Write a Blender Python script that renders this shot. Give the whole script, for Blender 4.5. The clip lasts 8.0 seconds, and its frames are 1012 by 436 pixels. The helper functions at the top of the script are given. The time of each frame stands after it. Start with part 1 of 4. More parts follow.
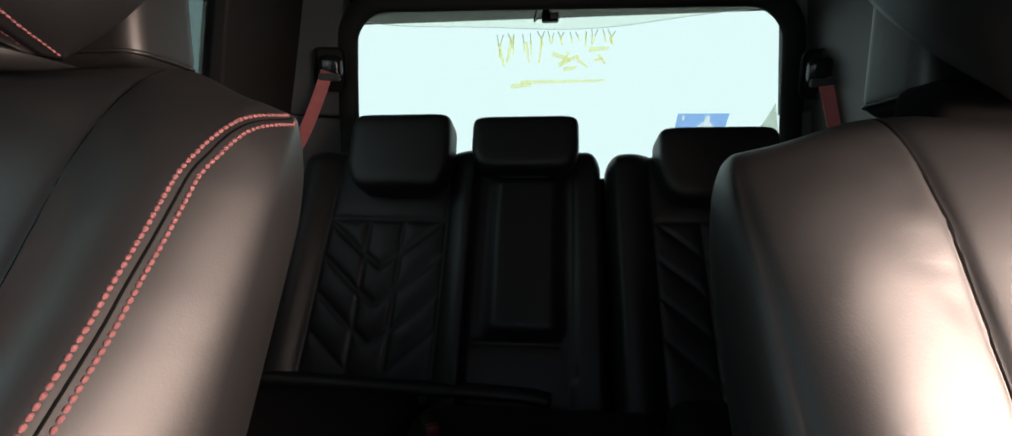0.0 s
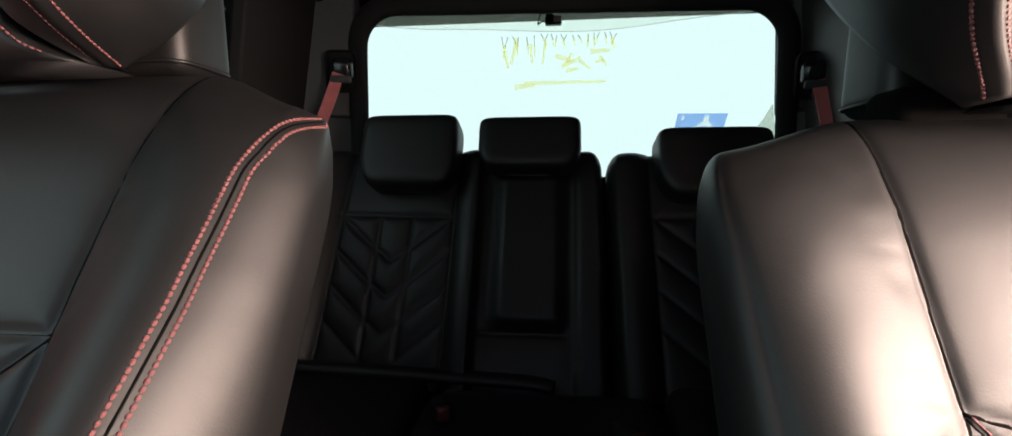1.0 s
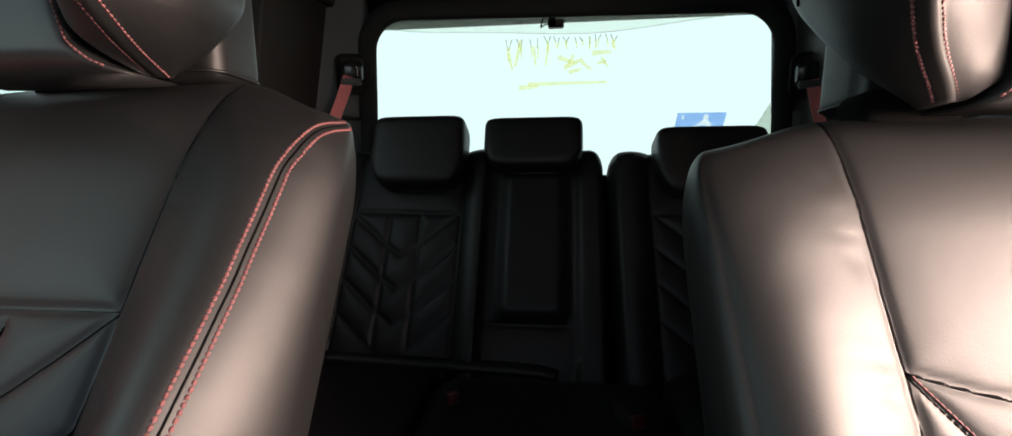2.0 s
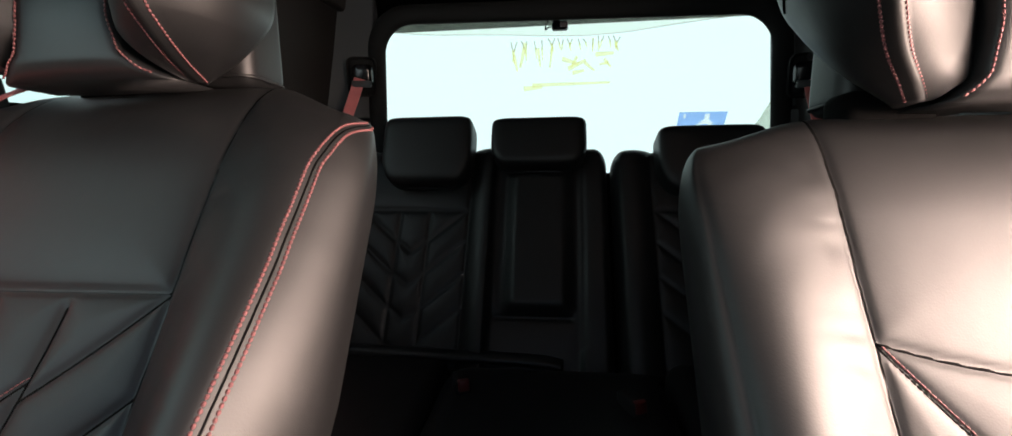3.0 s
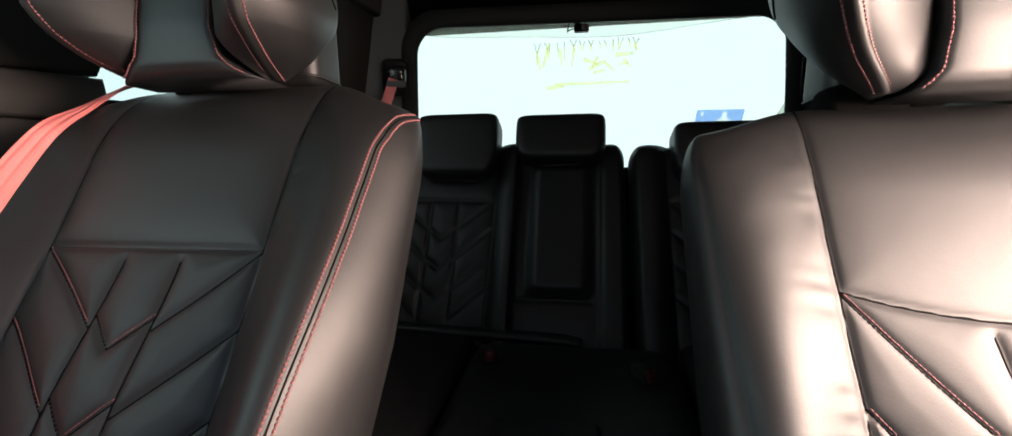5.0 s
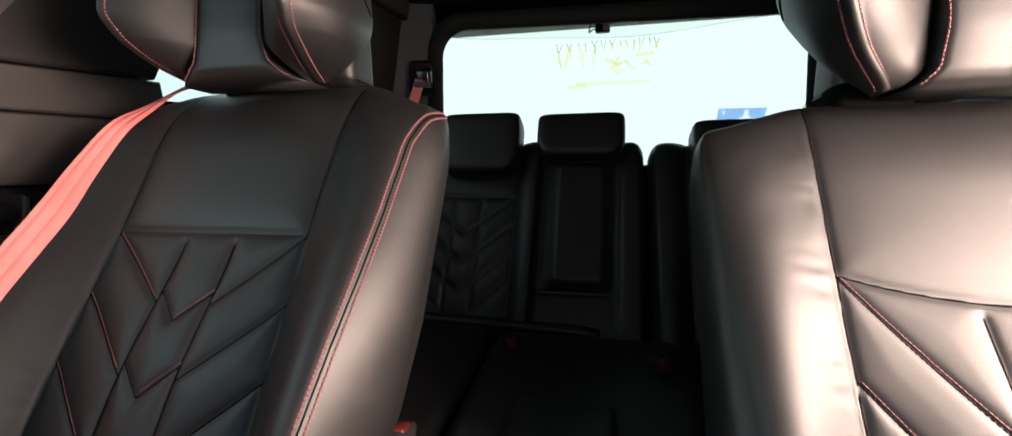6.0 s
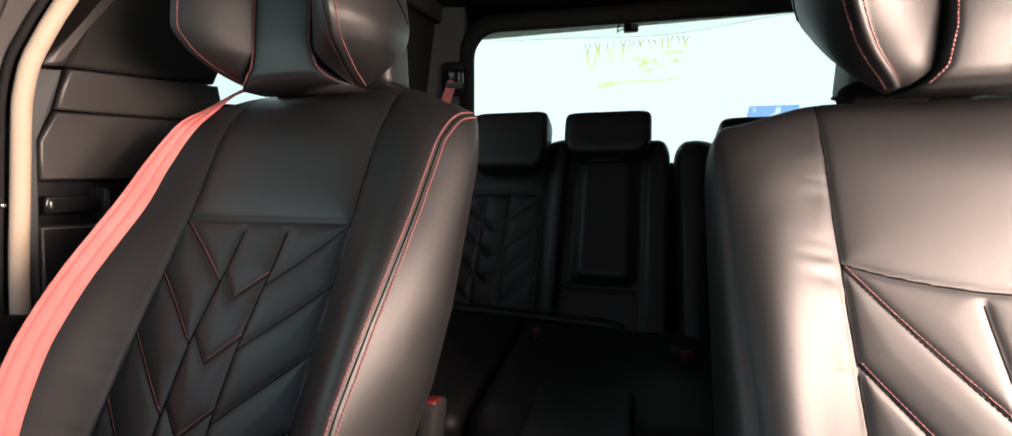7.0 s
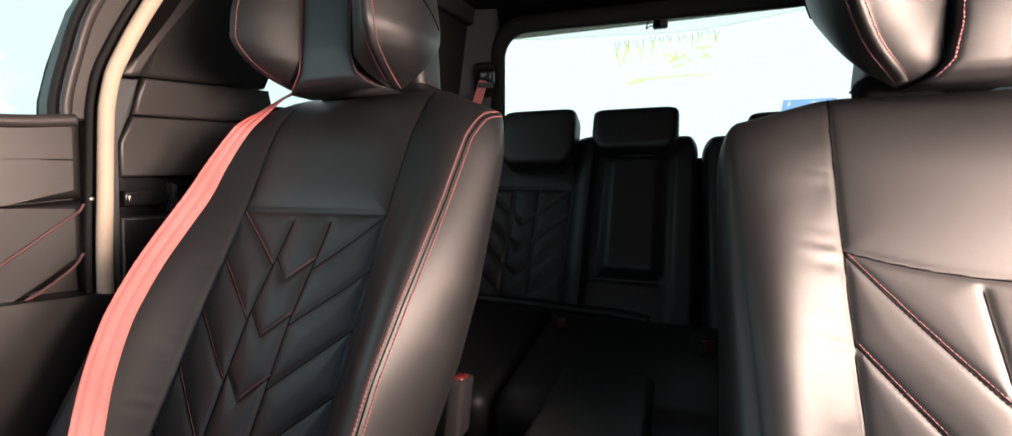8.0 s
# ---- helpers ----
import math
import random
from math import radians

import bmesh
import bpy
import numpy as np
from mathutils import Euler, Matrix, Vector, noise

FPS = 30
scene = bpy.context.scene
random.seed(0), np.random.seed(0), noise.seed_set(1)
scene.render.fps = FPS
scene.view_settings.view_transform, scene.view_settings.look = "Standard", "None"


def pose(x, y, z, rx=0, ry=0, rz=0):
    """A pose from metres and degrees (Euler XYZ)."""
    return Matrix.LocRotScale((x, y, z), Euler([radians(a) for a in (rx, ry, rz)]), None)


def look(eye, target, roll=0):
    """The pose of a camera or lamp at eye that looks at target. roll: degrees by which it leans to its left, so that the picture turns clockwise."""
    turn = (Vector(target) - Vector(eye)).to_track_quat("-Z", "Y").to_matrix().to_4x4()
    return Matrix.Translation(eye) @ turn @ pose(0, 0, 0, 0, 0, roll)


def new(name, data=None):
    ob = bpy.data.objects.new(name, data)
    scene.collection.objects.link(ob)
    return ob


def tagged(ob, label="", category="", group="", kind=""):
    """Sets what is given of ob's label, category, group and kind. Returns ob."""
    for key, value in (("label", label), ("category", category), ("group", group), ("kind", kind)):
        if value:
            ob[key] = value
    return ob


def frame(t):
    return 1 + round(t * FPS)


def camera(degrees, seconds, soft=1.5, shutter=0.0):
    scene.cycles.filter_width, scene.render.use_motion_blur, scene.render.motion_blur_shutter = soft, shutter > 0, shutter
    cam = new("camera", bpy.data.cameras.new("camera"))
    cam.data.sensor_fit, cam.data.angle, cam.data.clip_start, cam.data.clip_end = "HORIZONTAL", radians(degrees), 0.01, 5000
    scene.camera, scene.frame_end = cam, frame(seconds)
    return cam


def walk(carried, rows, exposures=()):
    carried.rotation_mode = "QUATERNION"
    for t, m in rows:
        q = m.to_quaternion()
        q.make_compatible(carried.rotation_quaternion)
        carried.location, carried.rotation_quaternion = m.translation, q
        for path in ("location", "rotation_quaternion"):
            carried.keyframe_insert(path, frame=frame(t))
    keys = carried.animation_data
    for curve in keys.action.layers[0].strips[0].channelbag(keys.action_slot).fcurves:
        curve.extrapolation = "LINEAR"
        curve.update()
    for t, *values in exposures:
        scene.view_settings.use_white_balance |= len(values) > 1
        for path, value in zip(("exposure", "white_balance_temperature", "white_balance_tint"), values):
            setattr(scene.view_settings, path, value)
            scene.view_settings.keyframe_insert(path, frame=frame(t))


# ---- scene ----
cam = camera(94.6, 8.0, soft=1.5)
PATH = [
    (0, (0.051, -0.23, 0.881), (-0.144, 1.757, 0.758), 0.0),
    (0.5, (0.051, -0.252, 0.877), (-0.15, 1.734, 0.756), 0.0),
    (1, (0.049, -0.276, 0.878), (-0.156, 1.709, 0.75), 0.0),
    (1.5, (0.052, -0.301, 0.877), (-0.162, 1.684, 0.745), -0.1),
    (3, (0.049, -0.364, 0.869), (-0.189, 1.618, 0.738), -0.5),
    (3.5, (0.05, -0.385, 0.865), (-0.202, 1.595, 0.734), -0.5),
    (4, (0.051, -0.406, 0.857), (-0.218, 1.572, 0.731), -0.4),
    (4.5, (0.051, -0.429, 0.851), (-0.242, 1.545, 0.724), -0.3),
    (6, (0.062, -0.497, 0.835), (-0.356, 1.455, 0.709), -0.0),
    (6.5, (0.071, -0.518, 0.832), (-0.409, 1.419, 0.703), 0.1),
    (7, (0.08, -0.541, 0.828), (-0.464, 1.38, 0.698), 0.2),
    (7.5, (0.091, -0.562, 0.825), (-0.518, 1.338, 0.693), 0.1),
    (8, (0.111, -0.583, 0.822), (-0.574, 1.291, 0.682), 0.0),
]
walk(cam, [(t, look(eye, target, roll)) for t, eye, target, roll in PATH], [(0.0, -0.18), (3.5, 0.02), (6.5, 0.05), (8.0, 0.18)])

# ---- world and lights ----
world = bpy.data.worlds.new("world")
scene.world = world
world.use_nodes = True
wn = world.node_tree.nodes
sky = wn.new("ShaderNodeTexSky")
sky.sky_type, sky.sun_disc = "NISHITA", False
sky.sun_elevation, sky.sun_rotation = radians(35), radians(95)
wn["Background"].inputs["Strength"].default_value = 0.12
world.node_tree.links.new(sky.outputs["Color"], wn["Background"].inputs["Color"])

sun = new("sun", bpy.data.lights.new("sun", "SUN"))
sun.data.energy, sun.data.angle, sun.data.color = 2.0, radians(0.6), (1.0, 0.93, 0.84)
sun.matrix_basis = look((4, 1, 4), (0, 0.8, 0))

# added area lamp for the warm side light; an open door is assumed, unseen
door_light = new("assumed_door_daylight", bpy.data.lights.new("assumed_door_daylight", "AREA"))
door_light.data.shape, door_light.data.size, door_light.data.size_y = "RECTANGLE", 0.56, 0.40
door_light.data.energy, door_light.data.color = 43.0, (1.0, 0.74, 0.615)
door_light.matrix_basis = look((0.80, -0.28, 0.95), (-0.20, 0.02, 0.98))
# second lamp, added to brighten the right seat's upper face and the headrests
front_fill = new("door_front_fill", bpy.data.lights.new("door_front_fill", "AREA"))
front_fill.data.shape, front_fill.data.size, front_fill.data.size_y = "RECTANGLE", 0.38, 0.24
front_fill.data.energy, front_fill.data.color = 5.5, (1.0, 0.80, 0.70)
front_fill.matrix_basis = look((0.79, -0.54, 1.25), (-0.05, 0.02, 0.98))

# daylight through the windscreen
screen_light = new("windscreen_daylight", bpy.data.lights.new("windscreen_daylight", "AREA"))
screen_light.data.shape, screen_light.data.size, screen_light.data.size_y = "RECTANGLE", 1.2, 0.5
screen_light.data.energy, screen_light.data.color = 0.5, (0.80, 0.97, 1.0)
screen_light.matrix_basis = look((-0.1, -1.25, 1.25), (-0.2, 0.2, 0.8))

# sky light through the closed door's window
side_light = new("side_window_daylight", bpy.data.lights.new("side_window_daylight", "AREA"))
side_light.data.shape, side_light.data.size, side_light.data.size_y = "RECTANGLE", 0.8, 0.4
side_light.data.energy, side_light.data.color = 2.0, (0.80, 0.95, 1.0)
side_light.matrix_basis = look((-0.93, -0.72, 1.16), (-0.1, 0.0, 0.8))

# sky light through the rear door's window
rear_light = new("rear_window_daylight", bpy.data.lights.new("rear_window_daylight", "AREA"))
rear_light.data.shape, rear_light.data.size, rear_light.data.size_y = "RECTANGLE", 0.34, 0.30
rear_light.data.energy, rear_light.data.color = 0.28, (0.82, 0.95, 1.0)
rear_light.matrix_basis = look((-0.68, 0.30, 1.24), (0.10, 0.80, 0.88))


# ---- materials ----
def nodes_of(name):
    m = bpy.data.materials.new(name)
    m.use_nodes = True
    return m, m.node_tree.nodes, m.node_tree.links, m.node_tree.nodes["Principled BSDF"]


def surface(name, color, rough, metal=0.0, vary=0.25, scale=14.0, grain=900.0, bump=0.12, dist=0.0006, spec=0.5, coat=0.0, sheen=0.0, rough_vary=0.12, waves=0.0):
    """Two-scale surface: broad uneven colour and gloss, fine grain relief."""
    m, n, l, b = nodes_of(name)
    tc = n.new("ShaderNodeTexCoord")
    big = n.new("ShaderNodeTexNoise")
    big.inputs["Scale"].default_value, big.inputs["Detail"].default_value = scale, 5
    l.new(tc.outputs["Object"], big.inputs["Vector"])
    mix = n.new("ShaderNodeMix")
    mix.data_type = "RGBA"
    lo = tuple(c * (1 - vary) for c in color)
    hi = tuple(min(1, c * (1 + vary)) for c in color)
    mix.inputs["A"].default_value, mix.inputs["B"].default_value = (*lo, 1), (*hi, 1)
    l.new(big.outputs["Fac"], mix.inputs["Factor"])
    l.new(mix.outputs["Result"], b.inputs["Base Color"])
    mr = n.new("ShaderNodeMapRange")
    mr.inputs["To Min"].default_value, mr.inputs["To Max"].default_value = max(0.02, rough - rough_vary), min(1, rough + rough_vary)
    l.new(big.outputs["Fac"], mr.inputs["Value"])
    l.new(mr.outputs["Result"], b.inputs["Roughness"])
    fine = n.new("ShaderNodeTexVoronoi")
    fine.inputs["Scale"].default_value = grain
    l.new(tc.outputs["Object"], fine.inputs["Vector"])
    bp = n.new("ShaderNodeBump")
    bp.inputs["Strength"].default_value, bp.inputs["Distance"].default_value = bump, dist
    l.new(fine.outputs["Distance"], bp.inputs["Height"])
    if waves:
        soft = n.new("ShaderNodeTexNoise")
        soft.inputs["Scale"].default_value, soft.inputs["Detail"].default_value = 22, 3
        l.new(tc.outputs["Object"], soft.inputs["Vector"])
        under = n.new("ShaderNodeBump")
        under.inputs["Strength"].default_value, under.inputs["Distance"].default_value = waves, 0.006
        l.new(soft.outputs["Fac"], under.inputs["Height"])
        l.new(under.outputs["Normal"], bp.inputs["Normal"])
    l.new(bp.outputs["Normal"], b.inputs["Normal"])
    b.inputs["Metallic"].default_value = metal
    b.inputs["Specular IOR Level"].default_value = spec
    b.inputs["Coat Weight"].default_value = coat
    b.inputs["Sheen Weight"].default_value = sheen
    return m


def glow(name, color, strength):
    m, n, l, b = nodes_of(name)
    n.remove(b)
    e = n.new("ShaderNodeEmission")
    e.inputs["Color"].default_value, e.inputs["Strength"].default_value = (*color, 1), strength
    l.new(e.outputs["Emission"], n["Material Output"].inputs["Surface"])
    return m


def pane_material(name, tint, gloss=0.06):
    m, n, l, b = nodes_of(name)
    n.remove(b)
    tr, gl, mx = n.new("ShaderNodeBsdfTransparent"), n.new("ShaderNodeBsdfGlossy"), n.new("ShaderNodeMixShader")
    tr.inputs["Color"].default_value = (*tint, 1)
    gl.inputs["Roughness"].default_value = 0.03
    mx.inputs["Fac"].default_value = gloss
    l.new(tr.outputs["BSDF"], mx.inputs[1])
    l.new(gl.outputs["BSDF"], mx.inputs[2])
    l.new(mx.outputs["Shader"], n["Material Output"].inputs["Surface"])
    return m


def film_material(name, color, clear, tint=(1, 1, 1), uneven=0.2):
    """Thin translucent paint or foil on a pane."""
    m, n, l, b = nodes_of(name)
    n.remove(b)
    tl, tr, mx = n.new("ShaderNodeBsdfTranslucent"), n.new("ShaderNodeBsdfTransparent"), n.new("ShaderNodeMixShader")
    noise_t = n.new("ShaderNodeTexNoise")
    noise_t.inputs["Scale"].default_value = 60
    ramp = n.new("ShaderNodeMapRange")
    ramp.inputs["From Min"].default_value, ramp.inputs["From Max"].default_value = 0.3, 0.7
    ramp.inputs["To Min"].default_value, ramp.inputs["To Max"].default_value = max(0, clear - uneven), min(1, clear + uneven)
    l.new(noise_t.outputs["Fac"], ramp.inputs["Value"])
    l.new(ramp.outputs["Result"], mx.inputs["Fac"])
    tl.inputs["Color"].default_value = (*color, 1)
    tr.inputs["Color"].default_value = (*tint, 1)
    l.new(tl.outputs["BSDF"], mx.inputs[1])
    l.new(tr.outputs["BSDF"], mx.inputs[2])
    l.new(mx.outputs["Shader"], n["Material Output"].inputs["Surface"])
    return m


LEATHER = surface("black_leather", (0.0104, 0.0107, 0.0114), 0.48, vary=0.18, scale=9, grain=700, bump=0.09, dist=0.0005, spec=0.5, rough_vary=0.06, waves=0.09)
THREAD = surface("red_thread", (0.17, 0.062, 0.065), 0.7, vary=0.25, scale=160, grain=2500, bump=0.3)
WEBBING = surface("red_webbing", (0.64, 0.18, 0.175), 0.55, vary=0.16, scale=45, grain=1400, bump=0.35, dist=0.0008)
PLASTIC = surface("dark_plastic", (0.035, 0.033, 0.032), 0.5, vary=0.15, scale=8, grain=1500, bump=0.2)
GREY_TRIM = surface("grey_trim", (0.055, 0.061, 0.065), 0.62, vary=0.15, scale=8, grain=1500, bump=0.2)
DOOR_TRIM = surface("door_trim", (0.040, 0.036, 0.035), 0.42, vary=0.2, scale=7, grain=800, bump=0.18)
GLOSS_BLACK = surface("gloss_black_plastic", (0.012, 0.012, 0.013), 0.22, vary=0.1, scale=5, grain=400, bump=0.02)
TRIM_BLACK = surface("black_grained_trim", (0.017, 0.016, 0.016), 0.72, vary=0.2, scale=9, grain=1500, bump=0.25, spec=0.25)
HEADLINER = surface("dark_headliner", (0.045, 0.043, 0.043), 0.95, vary=0.2, scale=20, grain=1800, bump=0.3, spec=0.1)
CREAM = surface("cream_rubber", (0.60, 0.49, 0.38), 0.65, vary=0.1, scale=25, grain=900, bump=0.2)
SIDE_TRIM = surface("wrapped_side_trim", (0.019, 0.0175, 0.017), 0.40, vary=0.3, scale=7, grain=800, bump=0.15, rough_vary=0.14, waves=0.10)
CARPET = surface("dark_carpet", (0.018, 0.018, 0.018), 0.98, vary=0.4, scale=40, grain=500, bump=0.8, dist=0.003, spec=0.05)
CHROME = surface("brushed_metal", (0.6, 0.6, 0.6), 0.3, metal=1.0, vary=0.1, scale=30, grain=1500, bump=0.05)
BUCKLE_RED = surface("red_plastic", (0.10, 0.012, 0.012), 0.4, vary=0.1, scale=30, grain=900, bump=0.1)
# near-black that holds the shade of seam grooves and below the headrests
SHADE_BLACK = surface("shade_black", (0.004, 0.004, 0.004), 0.95, vary=0.1, scale=60, grain=900, bump=0.1, spec=0.05)
RUBBER = surface("black_rubber", (0.015, 0.015, 0.015), 0.8, vary=0.2, scale=20, grain=900, bump=0.2, spec=0.25)
GLASS = pane_material("window_glass", (0.93, 1.0, 0.99))
TINTED = pane_material("tinted_glass", (0.30, 0.36, 0.36), 0.05)
WHITE_CLOTH = film_material("white_cloth", (0.98, 1.0, 0.88), 0.84, (0.975, 0.99, 0.93), 0.05)
YELLOW_INK = film_material("yellow_marker", (1.0, 0.93, 0.40), 0.93, (1.0, 0.982, 0.79), 0.05)
GREY_INK = film_material("grey_marker", (0.6, 0.62, 0.5), 0.90, (0.80, 0.82, 0.76), 0.06)
BLUE_FOIL = film_material("blue_foil", (0.45, 0.62, 0.92), 0.62, (0.66, 0.79, 0.97), 0.05)
WHITE_FOIL = film_material("white_foil", (0.92, 0.95, 0.95), 0.72, (0.95, 0.97, 0.97), 0.1)
DAYLIGHT = glow("daylight_backdrop", (0.81, 0.985, 0.985), 1.19)
GROUND = surface("concrete", (0.35, 0.34, 0.32), 0.9, vary=0.2, scale=2, grain=60, bump=0.3)


# ---- mesh helpers ----
def mesh_of(name, verts, faces, smooth=True):
    me = bpy.data.meshes.new(name)
    me.from_pydata([tuple(map(float, v)) for v in verts], [], faces)
    if smooth:
        me.polygons.foreach_set("use_smooth", [True] * len(me.polygons))
    me.update()
    return me


def thing(name, label, category, group="", kind="", at=None):
    ob = new(name)
    ob.empty_display_size = 0.05
    if at is not None:
        ob.matrix_basis = at
    return tagged(ob, label, category, group, kind)


def part(name, data, material, parent=None, label="", kind=""):
    """One mesh object from a mesh or a bmesh, under a thing or a part."""
    if isinstance(data, bmesh.types.BMesh):
        me = bpy.data.meshes.new(name)
        bmesh.ops.recalc_face_normals(data, faces=data.faces[:])
        data.to_mesh(me)
        data.free()
        data = me
    data.materials.clear()
    data.materials.append(material)
    ob = new(name, data)
    ob.parent = parent
    return tagged(ob, label=label, kind=kind)


def grid_faces(rows, cols, wrap=True):
    f = []
    for j in range(rows - 1):
        for i in range(cols if wrap else cols - 1):
            k = (i + 1) % cols
            f.append((j * cols + i, j * cols + k, (j + 1) * cols + k, (j + 1) * cols + i))
    return f


def rbox(sx, sy, sz, r, seg=3, at=(0, 0, 0), rot=(0, 0, 0), bm=None, taper=1.0):
    """Box with rounded edges; taper narrows its top. Adds to bm when given."""
    b = bmesh.new()
    bmesh.ops.create_cube(b, size=1)
    for v in b.verts:
        k = taper if v.co.z > 0 else 1
        v.co = Vector((v.co.x * sx * k, v.co.y * sy, v.co.z * sz))
    bmesh.ops.bevel(b, geom=b.edges[:], offset=r, segments=seg, profile=0.5, affect="EDGES")
    for f in b.faces:
        f.smooth = True
    b.transform(pose(*at, *rot))
    if bm is None:
        return b
    me = bpy.data.meshes.new("tmp")
    b.to_mesh(me)
    b.free()
    bm.from_mesh(me)
    bpy.data.meshes.remove(me)
    return bm


def spline(pts, n):
    """Catmull-Rom through the points, n samples a span."""
    p = [np.array(q, float) for q in pts]
    p = [2 * p[0] - p[1]] + p + [2 * p[-1] - p[-2]]
    out = []
    for i in range(1, len(p) - 2):
        for k in range(n):
            t = k / n
            a, b, c, d = p[i - 1], p[i], p[i + 1], p[i + 2]
            out.append(0.5 * (2 * b + (c - a) * t + (2 * a - 5 * b + 4 * c - d) * t * t + (3 * b - a - 3 * c + d) * t ** 3))
    out.append(p[-2])
    return out


def sweep(path, side, profile, scale=None):
    """Mesh of a closed profile [(a, b)] carried along path; a runs along side, b along side x tangent."""
    path = [np.array(p, float) for p in path]
    verts, n = [], len(profile)
    for i, p in enumerate(path):
        t = path[min(i + 1, len(path) - 1)] - path[max(i - 1, 0)]
        t = t / np.linalg.norm(t)
        s = np.array(side[i] if isinstance(side, list) else side, float)
        s = s - t * (s @ t)
        s /= np.linalg.norm(s)
        nn = np.cross(s, t)
        for a, b in profile:
            verts.append(p + s * (a * (scale[i] if scale else 1)) + nn * b)
    faces = grid_faces(len(path), n)
    faces.append(tuple(range(n))[::-1])
    faces.append(tuple(range((len(path) - 1) * n, len(path) * n)))
    return mesh_of("sweep", verts, faces)


def flat_profile(w, t):
    """Belt-like profile of width w and thickness t with thicker selvedges."""
    h, e = w / 2, t / 2
    return [(-h, -e * 0.6), (-h * 0.96, -e * 1.3), (-h * 0.88, -e), (0, -e * 0.9), (h * 0.88, -e), (h * 0.96, -e * 1.3), (h, -e * 0.6),
            (h, e * 0.6), (h * 0.96, e * 1.3), (h * 0.88, e), (0, e * 1.1), (-h * 0.88, e), (-h * 0.96, e * 1.3), (-h, e * 0.6)]


def round_profile(a, b, n=12):
    return [(a * math.cos(2 * math.pi * k / n), b * math.sin(2 * math.pi * k / n)) for k in range(n)]


def round_rect(l, r, b, t, rad, n=10):
    out = []
    for cx, cz, a0 in ((r - rad, t - rad, 0), (l + rad, t - rad, 90), (l + rad, b + rad, 180), (r - rad, b + rad, 270)):
        for k in range(n + 1):
            a = radians(a0 + 90 * k / n)
            out.append((cx + rad * math.cos(a), cz + rad * math.sin(a)))
    return out


def prism(poly, to3, depth, bevel=0.0, seg=2):
    """Solid from a polygon [(s, z)]; to3 maps (s, z, d) to a place."""
    bm = bmesh.new()
    front = [bm.verts.new(to3(s, z, 0)) for s, z in poly]
    back = [bm.verts.new(to3(s, z, depth)) for s, z in poly]
    ff = bm.faces.new(front)
    bm.faces.new(back[::-1])
    n = len(poly)
    for i in range(n):
        bm.faces.new((front[i], back[i], back[(i + 1) % n], front[(i + 1) % n]))
    if bevel:
        for f in bmesh.ops.bevel(bm, geom=list(ff.edges), offset=bevel, segments=seg, profile=0.5, affect="EDGES")["faces"]:
            f.smooth = True
    return bm


def seg_dist(U, V, segs):
    """Distance of each (U, V) from the nearest of the segments."""
    best = np.full(U.shape, 9.0)
    for (a, b), (c, d) in segs:
        dx, dy = c - a, d - b
        t = np.clip(((U - a) * dx + (V - b) * dy) / (dx * dx + dy * dy), 0, 1)
        best = np.minimum(best, np.hypot(U - a - t * dx, V - b - t * dy))
    return best


def curve(x, xs, ys, soft=0.006):
    """Rounded table: linear between the knots, softened over a short span."""
    k = np.linspace(-1.8, 1.8, 9)
    g = np.exp(-k * k)
    return float(np.sum(np.interp(x + k * soft, xs, ys) * g) / np.sum(g))


